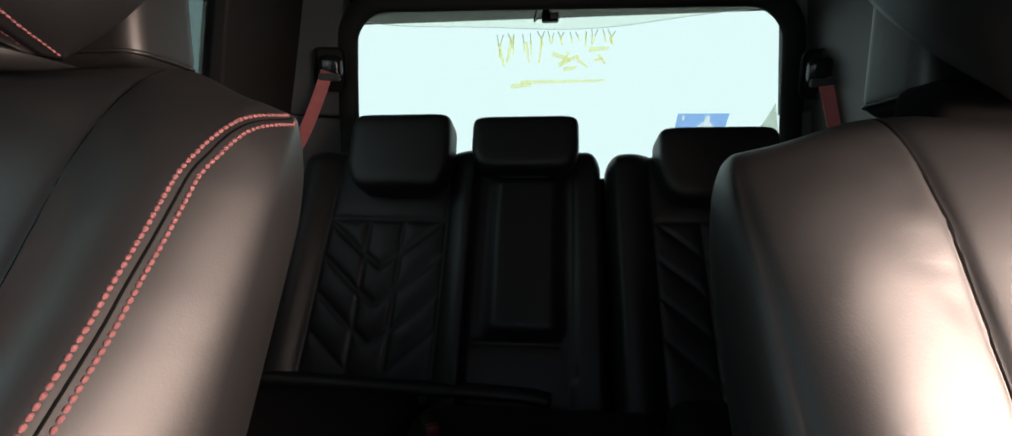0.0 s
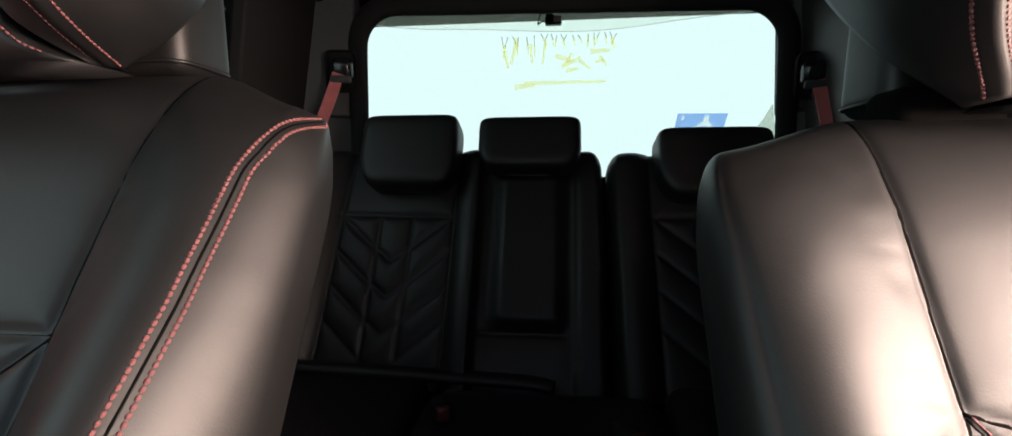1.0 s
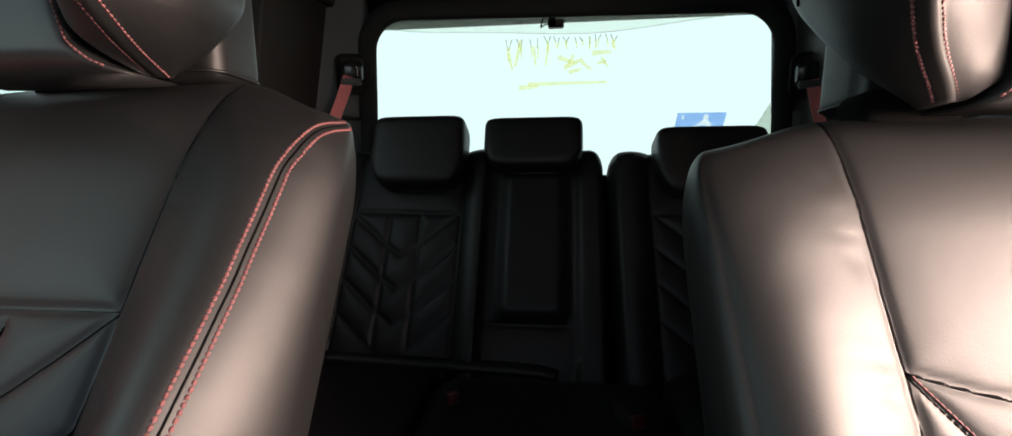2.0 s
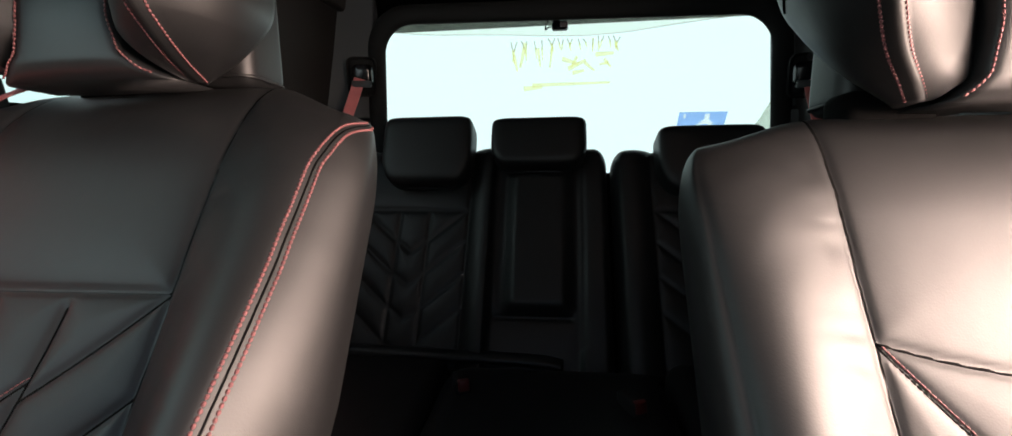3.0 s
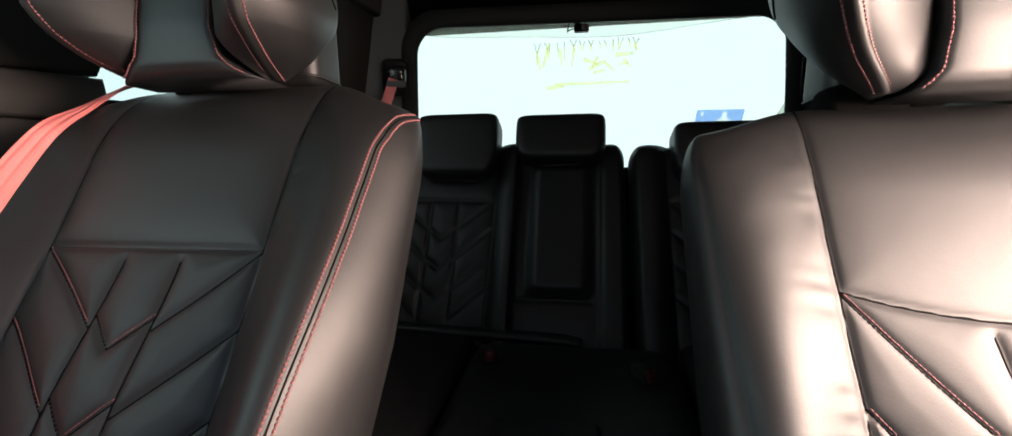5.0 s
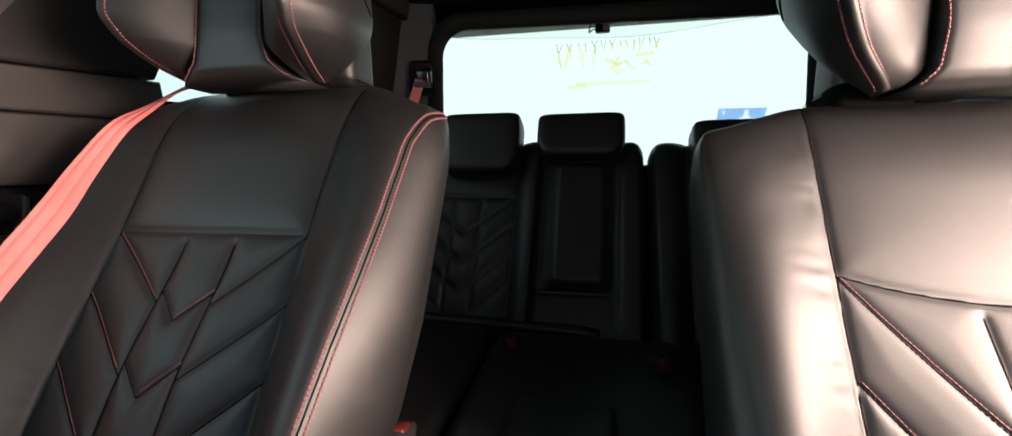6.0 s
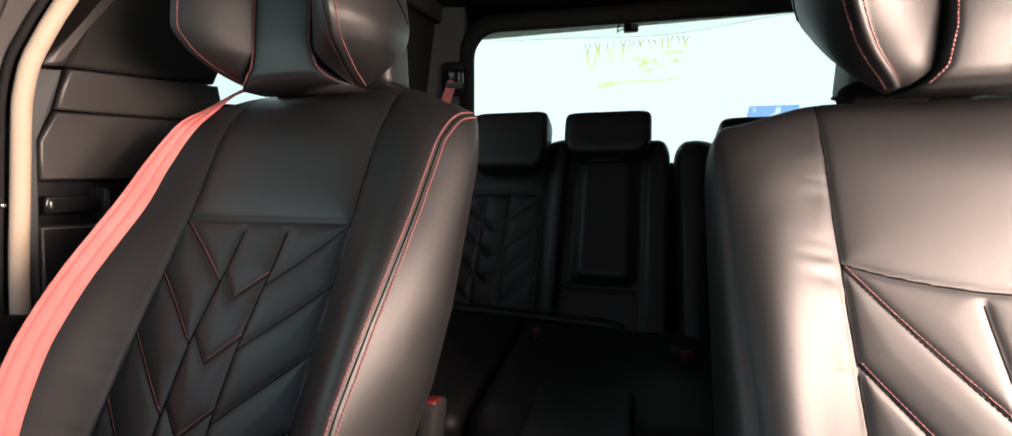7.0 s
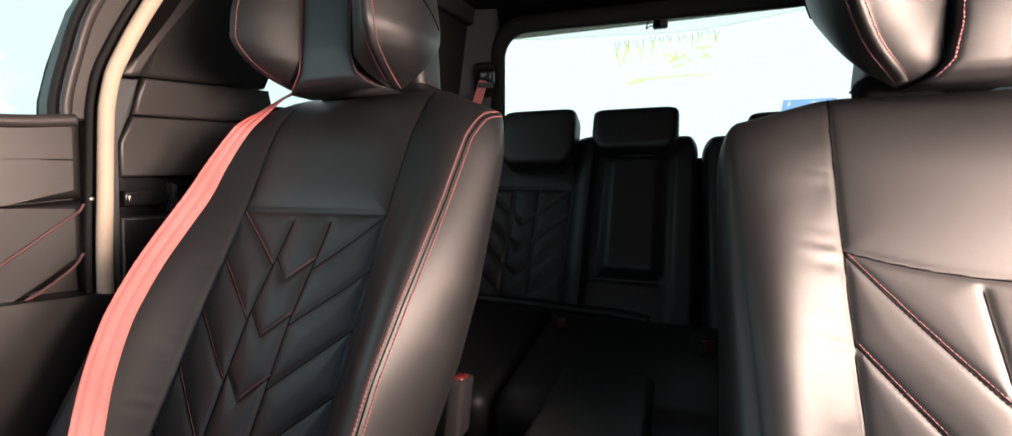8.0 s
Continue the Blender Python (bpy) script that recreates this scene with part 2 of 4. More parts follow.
class Pad:
    """A padded backrest lofted from rings. Local axes: u across, v up along the back, w out of its face."""

    def __init__(self, left, right, edge_l, edge_r, front, seams, v_low, v_cap, rise, corner, deep, step, slot=0.004, groove=0.006, puff=0.006, reach=0.02, fall=0.0, power=0.65, mid=None, side=None, tuck=None, slant=0.0):
        self.left, self.right, self.edge_l, self.edge_r, self.front, self.seams = left, right, edge_l, edge_r, front, seams
        self.v_low, self.v_cap, self.rise, self.corner, self.deep, self.step = v_low, v_cap, rise, corner, deep, step
        self.tuck, self.slant = tuck or (lambda v: 0.0), slant
        self.slot, self.groove, self.puff, self.reach = slot, groove, puff, reach
        self.mid = -deep * 0.5 if mid is None else mid
        self.fall, self.power, self.side = fall, power, deep * 0.5 if side is None else side

    def drop(self, k):
        """Fall of the side from the face's edge (0) to the widest place (1)."""
        return self.slant * k + (1 - self.slant) * (1 - math.sqrt(max(0.0, 1 - k * k)))

    def height(self, u, v):
        u, v = np.asarray(u, float), np.asarray(v, float)
        d = seg_dist(u, v, self.seams)
        return self.front(u, v) - self.groove * np.exp(-(d / self.slot) ** 2) - self.puff * np.exp(-d / self.reach)

    def cap(self, u, w, v, s):
        """Rounds the top over; s is the nominal height above v_cap along the face."""
        if s <= 0:
            return u, w, v
        phi = min(s / self.rise, math.pi / 2)
        mid_u = (self.left + self.right) / 2
        half = (self.right - self.left) / 2
        k = (half - self.corner * (1 - math.cos(phi))) / half
        tall = self.rise * (1 - self.fall * float(smooth01((abs(u - mid_u) / half - 0.5) / 0.5)))
        return mid_u + (u - mid_u) * k, self.mid + (w - self.mid) * max(0.0, math.cos(phi)) ** self.power, self.v_cap + tall * math.sin(phi)

    def place(self, u, v, lift=0.0):
        """The place of the face at (u, v), also round the sides."""
        el, er = self.edge_l(v), self.edge_r(v)
        if el <= u <= er:
            w = float(self.height(u, v)) + lift
        else:
            e, h = (er, self.right - self.tuck(v)) if u > er else (el, self.left + self.tuck(v))
            we = float(self.height(e, v))
            q = float(np.clip((u - e) / (h - e), 0, 0.98))
            w = we - (we + self.side) * self.drop(q)
            u += lift * q * (1 if u > 0 else -1)
            w += lift * math.sqrt(1 - q * q)
        u, w, v = self.cap(u, w, min(v, self.v_cap), v - self.v_cap)
        return Vector((u, -w, v))

    def mesh(self, across):
        rows = []
        vs = list(np.arange(self.v_low, self.v_cap, self.step)) + [self.v_cap + self.rise * a for a in np.linspace(0, math.pi / 2, 26)]
        for v in vs:
            el, er = self.edge_l(v), self.edge_r(v)
            lf, rt = self.left + self.tuck(v), self.right - self.tuck(v)
            u = np.linspace(el, er, across)
            w = self.height(u, np.full(across, v))
            ring = list(zip(u, w))
            q = np.sin(np.linspace(0, math.pi / 2, 12))[1:]
            ring += [(er + (rt - er) * k, w[-1] - (w[-1] + self.side) * self.drop(k)) for k in q]
            gap = self.deep - self.side
            back = [(rt - a, -self.side - gap * b) for a, b in ((0.0013, 0.13), (0.005, 0.28), (0.0085, 0.41), (0.014, 0.55), (0.0215, 0.69), (0.030, 0.80), (0.042, 0.90), (0.055, 0.96))]
            ring += back
            ring += [(rt + (lf - rt) * k, -self.deep) for k in np.linspace(0.2, 0.8, 8)]
            ring += [(lf + rt - a, b) for a, b in back[::-1]]
            ring += [(el + (lf - el) * k, w[0] - (w[0] + self.side) * self.drop(k)) for k in q[::-1]]
            row = []
            for a, b in ring:
                a, b, c = self.cap(a, b, min(v, self.v_cap), v - self.v_cap)
                row.append((a, -b, c))
            rows.append(row)
        n = len(rows[0])
        faces = grid_faces(len(rows), n)
        faces.append(tuple(range(n)))
        return mesh_of("pad", [p for r in rows for p in r], faces)


def stitches(pad, runs, pitch=0.0062, long=0.0042, wide=0.0011, lift=0.0006):
    """Separate thread stitches laid along runs of (u, v) on a pad's face, as one mesh."""
    verts, faces = [], []
    for run in runs:
        pts = [pad.place(u, v, lift) for u, v in run]
        left_over = 0.0
        for a, b in zip(pts[:-1], pts[1:]):
            d = b - a
            length = d.length
            if length < 1e-6:
                continue
            d /= length
            side = d.cross(Vector((0, -1, 0.2))).normalized()
            up = side.cross(d).normalized()
            s = left_over
            while s < length:
                c, k = a + d * s, len(verts)
                for e, r in ((-0.5, 0.35), (-0.25, 1), (0.25, 1), (0.5, 0.35)):
                    for q in range(5):
                        g = 2 * math.pi * q / 5
                        verts.append(c + d * (e * long) + (side * math.cos(g) + up * math.sin(g)) * (wide * r))
                for j in range(3):
                    for q in range(5):
                        faces.append((k + j * 5 + q, k + j * 5 + (q + 1) % 5, k + j * 5 + 5 + (q + 1) % 5, k + j * 5 + 5 + q))
                faces += [tuple(k + q for q in range(5)), tuple(k + 15 + q for q in range(5))]
                s += pitch
            left_over = s - length
    return mesh_of("stitches", verts, faces)


def beside(pad, line, v, off):
    """The (u, v) that lies off metres to the side of a line u = line(v) on a pad."""
    e = 0.002
    slope = (line(v + e) - line(v - e)) / (2 * e)
    tu = (pad.place(line(v) + 0.0005, v) - pad.place(line(v) - 0.0005, v)) / 0.001
    along = (pad.place(line(v + e), v + e) - pad.place(line(v - e), v - e)) / (2 * e)
    c = tu.dot(along) / along.dot(along)
    d = tu - along * c
    k = off / max(math.sqrt(d.dot(d)), 0.3)
    return line(v) + k * (1 - c * slope), v - k * c


def smooth01(x):
    x = np.clip(x, 0, 1)
    return x * x * (3 - 2 * x)


# ---- front seats ----
RECLINE = -28.0


def chevrons(rows, ins, chan, row, drop, tip, low, arm=None, shift=0.0, start=-0.014):
    """Seams of the quilting: two channels, slanted side seams and small V seams between."""
    arm = drop - 0.003 if arm is None else arm
    s = [((shift - chan, start), (shift - chan, low)), ((shift + chan, start), (shift + chan, low))]
    for r in range(rows):
        y = -row * r
        for k in (-1, 1):
            if y - drop > low:
                s.append(((k * ins, y - 0.002), (shift + k * chan, y - drop)))
                s.append(((shift + k * chan, y - arm), (shift, y - tip)))
    return s


def edge_line(v):
    """Where the double-stitched edge of the bolster runs."""
    return float(np.interp(v, [-0.55, -0.23, -0.14, -0.06, 0.02, 0.10, 0.17], [0.228, 0.239, 0.243, 0.248, 0.252, 0.256, 0.262]))


def curled_line(v):
    """The edge of the bolster whose stitches leave it at the top corner and run out over the side."""
    return curve(v, [-0.55, -0.23, -0.14, -0.06, 0.02, 0.06, 0.13, 0.165, 0.20, 0.22, 0.245, 0.27], [0.224, 0.235, 0.240, 0.2445, 0.2475, 0.2485, 0.252, 0.2585, 0.2665, 0.2725, 0.2795, 0.2835], 0.014)


def front_seat(at, mirror, label, top=0.117, rest=0.0, half=0.284, fall=0.31, core_half=0.114, bulge=1.05, puff=0.0052, crease=0.0017, ins=0.140, chan=0.036, row=0.084, drop=0.094, arm=0.078, tip=0.114, shift=0.008, bow=0.0, edge_out=0.0, slant=0.52, widest=0.035, seam_flare=0.012, cap_mid=-0.09, rise=0.165, corner=0.045, curl=True, spread=0.026, plump=0.020, ramp=0.05, seam_deep=0.050, lean=0.0, roll=0.72, pucker=0.0006,
               flare=((0.194, 0.199, 0.207, 0.224, 0.255, 0.5), (0.112, 0.100, 0.078, 0.060, 0.052, 0.050)),
               rim_y=((0.200, 0.204, 0.210, 0.217, 0.225, 0.245, 0.272, 0.315, 0.40, 0.50), (0.105, 0.090, 0.070, 0.048, 0.028, -0.005, -0.024, -0.024, -0.005, 0.030)),
               rim_u=((0.200, 0.217, 0.225, 0.245, 0.272, 0.315, 0.5), (0.093, 0.108, 0.115, 0.121, 0.129, 0.124, 0.104))):
    seat = thing("front_seat", label, "car seat", "front seats", at=at)

    def swell(v):
        """How far the bolsters stand out of the face, more towards the seat's cushion."""
        return bulge * np.interp(v, [-0.5, -0.23, -0.14, -0.06, 0.02, 0.10, 0.17, 0.30], [0.078, 0.070, 0.059, 0.046, 0.031, 0.020, 0.012, 0.006])

    def across(u):
        """Height of the seam over the quilting, which may hang down in its middle."""
        return -bow * (1 - (u / ins) ** 2)

    def face(u, v):
        a = np.abs(u)
        q = np.clip((a - ins) / 0.115, 0, 1)
        bolster = swell(v) * np.sin(np.pi * q ** 1.3 * roll)
        lumbar = 0.020 * smooth01(-v / 0.2) * (1 - smooth01(a / 0.19))
        # leather gathered into small puckers beside the long seams
        gather = np.exp(-np.abs(a - ins - 0.016) / 0.012) * np.sin(v * 170 + 2.2 * np.sin(v * 61 + u)) * np.sin(v * 43 + 5 * u)
        fold = np.sin(v * 88 + 26 * u + 1.5 * np.sin(u * 70)) * smooth01((a - 0.14) / 0.03) * smooth01((v + 0.02) / 0.12)
        return bolster + lumbar + 0.004 * (1 - (a / 0.3) ** 2) + pucker * gather + 0.0004 * fold

    def quilt(rows, low):
        q = chevrons(rows, ins, chan, row, drop, tip, low, arm, shift)
        return [((a, b + across(a)), (c, d + across(c))) for (a, b), (c, d) in q]

    seams = [((-ins, -0.52), (-ins, 0.05)), ((ins, -0.52), (ins, 0.05)), ((-ins, 0.05), (-ins - seam_flare, 0.30)), ((ins, 0.05), (ins + seam_flare, 0.30))]
    bows = np.linspace(-ins, ins, 9 if bow else 2)
    seams += [((a, across(a)), (b, across(b))) for a, b in zip(bows[:-1], bows[1:])]
    seams += quilt(6, -0.52)
    line = curled_line if curl else (lambda v: edge_line(v) + edge_out)
    for a, b in zip(np.linspace(-0.52, 0.33, 20)[:-1], np.linspace(-0.52, 0.33, 20)[1:]):
        for k in (-1, 1):
            seams.append(((k * line(a), a), (k * line(b), b)))
    reach_out = (lambda v: min(curled_line(v), 0.262)) if curl else line
    line_top = 0.272 if curl else top + rise * 1.3
    pad = Pad(-half, half, lambda v: -reach_out(v), reach_out, face, seams, -0.52, top, rise, corner, 0.135, 0.0036, groove=0.0018, puff=puff, reach=0.016, slot=0.0034, fall=fall, power=1.0, mid=cap_mid, side=widest, slant=slant, tuck=lambda v: float(np.interp(v, [-0.55, -0.30, -0.18, -0.08], [0.045, 0.028, 0.008, 0.0])) if mirror < 0 else 0.0)
    back = part("backrest", pad.mesh(180), LEATHER, seat, "black leather backrest with quilted chevron insert")

    runs = []
    for k in (1,):
        for off in (-0.0058, 0.0046):
            runs.append([beside(pad, line, v, k * off) for v in np.linspace(-0.50, line_top, 110)])
    if mirror < 0:
        part("edge_stitching", stitches(pad, runs, wide=0.0017, long=0.0040, pitch=0.0047, lift=0.0001), THREAD, back, "red double row of stitches", "stuff")
    thin = []
    for a, b in quilt(4, -0.40)[2:]:
        if (b[0] == shift) == (a[0] > shift):
            thin.append([(a[0] + (b[0] - a[0]) * t, a[1] + (b[1] - a[1]) * t + 0.004) for t in np.linspace(0.04, 0.97, 14)])
    part("quilt_stitching", stitches(pad, thin, wide=0.0006 if mirror < 0 else 0.0008, long=0.0036, pitch=0.0040, lift=0.0004), THREAD, back, "fine red stitches along the quilting", "stuff")

    # dark line along a seam joint, the groove's shade put into its colour
    def shade_cord(run, wide=0.0011, lift=0.0002):
        pts = [pad.place(u, v, lift) for u, v in run]
        return sweep(pts, (0, -0.9, 0.4), round_profile(0.0005, wide, 6))

    for k in (-1, 1):
        part("seam", shade_cord([(k * ins, v) for v in np.linspace(-0.50, 0.05, 60)] + [(k * (ins + seam_flare * t), 0.05 + 0.25 * t) for t in np.linspace(0.03, 0.95, 50)], crease), SHADE_BLACK, back, kind="stuff")
        if mirror < 0:
            part("seam", shade_cord([(k * (line(v) - 0.0006), v) for v in np.linspace(-0.50, line_top, 100)], 0.0017), SHADE_BLACK, back, kind="stuff")
    for a, b in quilt(5, -0.46):
        part("seam", shade_cord([(a[0] + (b[0] - a[0]) * t, a[1] + (b[1] - a[1]) * t) for t in np.linspace(0, 1, 30)], 0.0015 if mirror < 0 else 0.0009, 0.0004), SHADE_BLACK, back, kind="stuff")
    part("seam", shade_cord([(u, across(u)) for u in np.linspace(-ins, ins, 50)], crease), SHADE_BLACK, back, kind="stuff")

    # headrest stands more upright than the back: y and z here are level
    up = pose(0, 0, 0, -RECLINE) @ pose(0, 0, rest)
    zs = np.concatenate([np.linspace(0.199, 0.25, 30), np.linspace(0.256, 0.50, 34)])

    def hw(z):
        return curve(z, *flare, 0.0025)

    def pad_front(z):
        return curve(z, [0.194, 0.196, 0.200, 0.206, 0.216, 0.26, 0.5], [0.090, 0.070, 0.057, 0.048, 0.043, 0.040, 0.060], 0.0025)

    rows = []
    for z in zs:
        h, yf = hw(z), pad_front(z)
        ring = [(h * k, yf + 0.004 * k ** 4) for k in np.linspace(-0.93, 0.93, 14)] + [(h * 0.985, yf + 0.009), (h, yf + 0.022), (h, 0.118), (h * 0.6, 0.124)]
        ring += [(-h * 0.6, 0.124), (-h, 0.118), (-h, yf + 0.022), (-h * 0.985, yf + 0.009)]
        rows.append([(x, y, z) for x, y in ring])
    n = len(rows[0])
    faces = grid_faces(len(rows), n) + [tuple(range(n))[::-1], tuple(range((len(rows) - 1) * n, len(rows) * n))]
    hr = part("headrest", mesh_of("middle_pad", [p for r in rows for p in r], faces), LEATHER, seat, "black leather headrest with two stitched wings")
    hr.matrix_basis = up

    def front_edge(z):
        return curve(z, *rim_y, 0.007)

    def back_edge(z):
        return curve(z, [0.200, 0.206, 0.225, 0.255, 0.285, 0.305, 0.33, 0.45, 0.50], [0.107, 0.110, 0.118, 0.134, 0.149, 0.156, 0.156, 0.15, 0.12], 0.010)

    def wing_u(z):
        return curve(z, *rim_u, 0.010)

    def lobe(side):
        rows = []
        for z in zs:
            if z < 0.201:
                continue
            yf, yb, u = front_edge(z), back_edge(z), wing_u(z)
            s = float(np.clip((z - 0.200) / ramp, 0.02, 1)) ** 0.7
            seam_u, seam_y = u + (0.050 - u) * s, yf + (seam_deep - yf) * s
            out = u + spread * float(np.clip((yb - yf) / 0.17, 0, 1))
            in_u, in_y = u + (0.058 - u) * s, yf + (min(yb, 0.128) - yf) * s
            ring = []
            for k in np.linspace(0, 1, 12):
                ring.append((seam_u + (u - 0.004 - seam_u) * k, seam_y + (yf + 0.003 - seam_y) * (0.35 * k + 0.65 * math.sin(k * math.pi / 2)) ))
            ring += [(u - 0.001, yf), (u + 0.003, yf + 0.003), (u + 0.0055, yf + 0.010)]
            for k in np.linspace(0.08, 0.96, 14):
                ring.append((u + 0.006 + (out - u - 0.006) * k + plump * math.sin(k * math.pi) * s, yf + 0.010 + (yb - yf - 0.012) * k))
            ring += [(out - 0.001, yb), (out - 0.008, yb + 0.003)]
            for k in np.linspace(0.15, 1, 6):
                ring.append((out - 0.008 + (in_u - out + 0.008) * k, yb + 0.003 + (in_y - yb - 0.003) * k))
            rows.append([(side * x, y, z) for x, y in (ring if side > 0 else ring[::-1])])
        n = len(rows[0])
        faces = grid_faces(len(rows), n) + [tuple(range(n))[::-1], tuple(range((len(rows) - 1) * n, len(rows) * n))]
        return mesh_of("wing", [p for r in rows for p in r], faces)

    class Line:
        def __init__(self, fn):
            self.fn = fn

        def place(self, u, v, lift):
            return Vector(self.fn(v))

    zz = [(0, z) for z in np.linspace(0.204, 0.44, 70)]
    for side in (-1, 1):
        wing = part("wing", lobe(side), LEATHER, hr)
        red = bmesh.new()
        for fn in (lambda z: (side * (wing_u(z) - 0.0075), front_edge(z) + 0.0045, z), lambda z: (side * (wing_u(z) + 0.0062), front_edge(z) + 0.011, z)):
            me = stitches(Line(fn), [zz], pitch=0.0044, long=0.0038, wide=0.0013)
            red.from_mesh(me)
            bpy.data.meshes.remove(me)
        me = stitches(Line(lambda z: (side * (hw(z) * 0.95), pad_front(z) + 0.002, z)), [zz], pitch=0.0044, long=0.0038, wide=0.0011)
        red.from_mesh(me)
        bpy.data.meshes.remove(me)

        def outer(z, k):
            yf, yb, u = front_edge(z), back_edge(z), wing_u(z)
            out = u + spread * float(np.clip((yb - yf) / 0.17, 0, 1))
            return (side * (u + 0.0065 + (out - u - 0.006) * k + plump * math.sin(k * math.pi)), yf + 0.010 + (yb - yf - 0.012) * k, z)

        # outer seam drawn near-black, with the shade of its groove in the colour
        part("seam", sweep([outer(0.300 + 0.075 * (1 - k), k) for k in np.linspace(0.06, 0.94, 24)], (1, 0, 0), round_profile(0.0012, 0.0012, 6)), SHADE_BLACK, hr, kind="stuff")
        part("wing_stitching", red, THREAD, hr, "red stitches along the wing", "stuff")

    core = part("headrest_core", rbox(core_half * 2, 0.085, 0.30, 0.020, 5, at=(0, 0.197 + lean, 0.362), taper=0.86 - 2.6 * lean), LEATHER, seat, "black leather original headrest behind the wings")
    core.matrix_basis = up
    rim = [Vector((x, y, 0.224)) for x, y in round_rect(0.001 - core_half, core_half - 0.001, 0.1555 + lean, 0.2385 + lean, 0.020, 6)]
    rim_ob = part("piping", sweep(rim + rim[:2], (0, 0, 1), round_profile(0.0022, 0.0022, 6)), LEATHER, core)
    # darker than plain black plastic: the headrest's shade is put into the colour
    neck = part("neck_cover", rbox(0.088, 0.05, 0.075, 0.012, 3, at=(-0.058, 0.165, 0.190)), SHADE_BLACK, seat, "black post cover with the headrest's shade in its colour")
    neck.matrix_basis = up

    cush = rbox(0.56, 0.56, 0.17, 0.06, 6, at=(0, -0.12, 0.0))
    c = part("cushion", cush, LEATHER, seat, "black leather seat cushion")
    c.matrix_basis = pose(0, -0.02, -0.60, 20, 0, 0)
    if mirror < 0:
        stalk = part("belt_buckle", rbox(0.026, 0.055, 0.085, 0.007, 3), RUBBER, seat, "black belt buckle beside the cushion")
        stalk.matrix_basis = pose(0.246, 0.150, -0.240, 18, 0, 6)
        part("release_button", rbox(0.018, 0.030, 0.010, 0.003, 2, at=(0, -0.006, 0.041)), BUCKLE_RED, stalk, "red release button")
    part("seat_base", rbox(0.46, 0.46, 0.22, 0.03, 2), PLASTIC, seat).matrix_basis = pose(0, -0.06, -0.68, 28, 0, 0)
    return seat


seat_l = front_seat(pose(-0.43, 0.0, 0.78, RECLINE), -1, "black leather seat with red stitching and red belt beside it")
seat_r = front_seat(pose(0.432, 0.004, 0.752, RECLINE), 1, "black leather seat with red stitching in strong daylight", top=0.100, rest=-0.016, half=0.273, fall=0.22, core_half=0.084, bulge=0.5, puff=0.0030, crease=0.0021,
                    ins=0.153, chan=0.044, row=0.095, drop=0.126, arm=0.105, tip=0.150, shift=0.0, bow=0.024, edge_out=0.004, slant=0.0, widest=0.035, seam_flare=-0.004, cap_mid=-0.09, rise=0.150, corner=0.050, curl=False, spread=-0.014, plump=0.012, ramp=0.020, seam_deep=0.062, lean=0.028, roll=0.95, pucker=0.0011,
                    flare=((0.194, 0.199, 0.204, 0.219, 0.254, 0.5), (0.080, 0.072, 0.064, 0.053, 0.049, 0.048)),
                    rim_y=((0.200, 0.215, 0.235, 0.254, 0.274, 0.30, 0.33, 0.40, 0.50), (0.071, 0.051, 0.030, 0.010, -0.008, -0.030, -0.044, -0.040, 0.006)),
                    rim_u=((0.200, 0.215, 0.235, 0.254, 0.274, 0.30, 0.33, 0.40, 0.5), (0.078, 0.099, 0.123, 0.140, 0.154, 0.170, 0.181, 0.183, 0.155)))


# ---- rear bench ----
REAR = pose(0, 0.825, 0.815, -27.0)


def rear_headrest(parent, u0, u1, v0, v1, w):
    sx, sz = u1 - u0, v1 - v0
    rows = []
    for q in np.linspace(0, 1, 40):
        ang = q * math.pi
        z = -math.cos(ang)
        fall = (1 - abs(z) ** 9) ** 0.30 if abs(z) < 1 else 0
        k = 0.76 + 0.24 * smooth01(q / 0.46)
        row = []
        for a in np.linspace(0, 2 * math.pi, 72, endpoint=False):
            ca, sa = math.cos(a), math.sin(a)
            x = math.copysign(abs(ca) ** 0.24, ca) * sx / 2 * k * (0.55 + 0.45 * fall)
            y = math.copysign(abs(sa) ** 0.32, sa) * 0.056 * fall
            row.append((x, y - 0.012 * z * 0, z * sz / 2))
        rows.append(row)
    n = 72
    faces = grid_faces(len(rows), n) + [tuple(range(n)), tuple(range((len(rows) - 1) * n, len(rows) * n))[::-1]]
    ob = part("headrest", mesh_of("headrest", [p for r in rows for p in r], faces), LEATHER, parent, "padded black leather headrest")
    ob.matrix_basis = pose((u0 + u1) / 2, -w, (v0 + v1) / 2, 8, 0, 0)
    return ob


rear_l = thing("bench_backrest", "wide black leather rear seat with quilted outer place", "car seat", "rear seats", at=REAR)
LC = -0.332      # middle of the quilted place


def face_l(u, v):
    a = np.abs(u - LC)
    b = 0.020 * np.sin(np.pi * np.clip((a - 0.142) / 0.10, 0, 1)) * (u < -0.13)
    c = -0.012 * smooth01((u + 0.135) / 0.02)
    arm = 0.020 * smooth01((0.094 - np.abs(u + 0.008)) / 0.040) * smooth01((v + 0.276) / 0.036) * smooth01((0.116 - v) / 0.03)
    rim = 0.02 * smooth01((u - 0.085) / 0.02)
    return b + c + arm + rim * 0.6


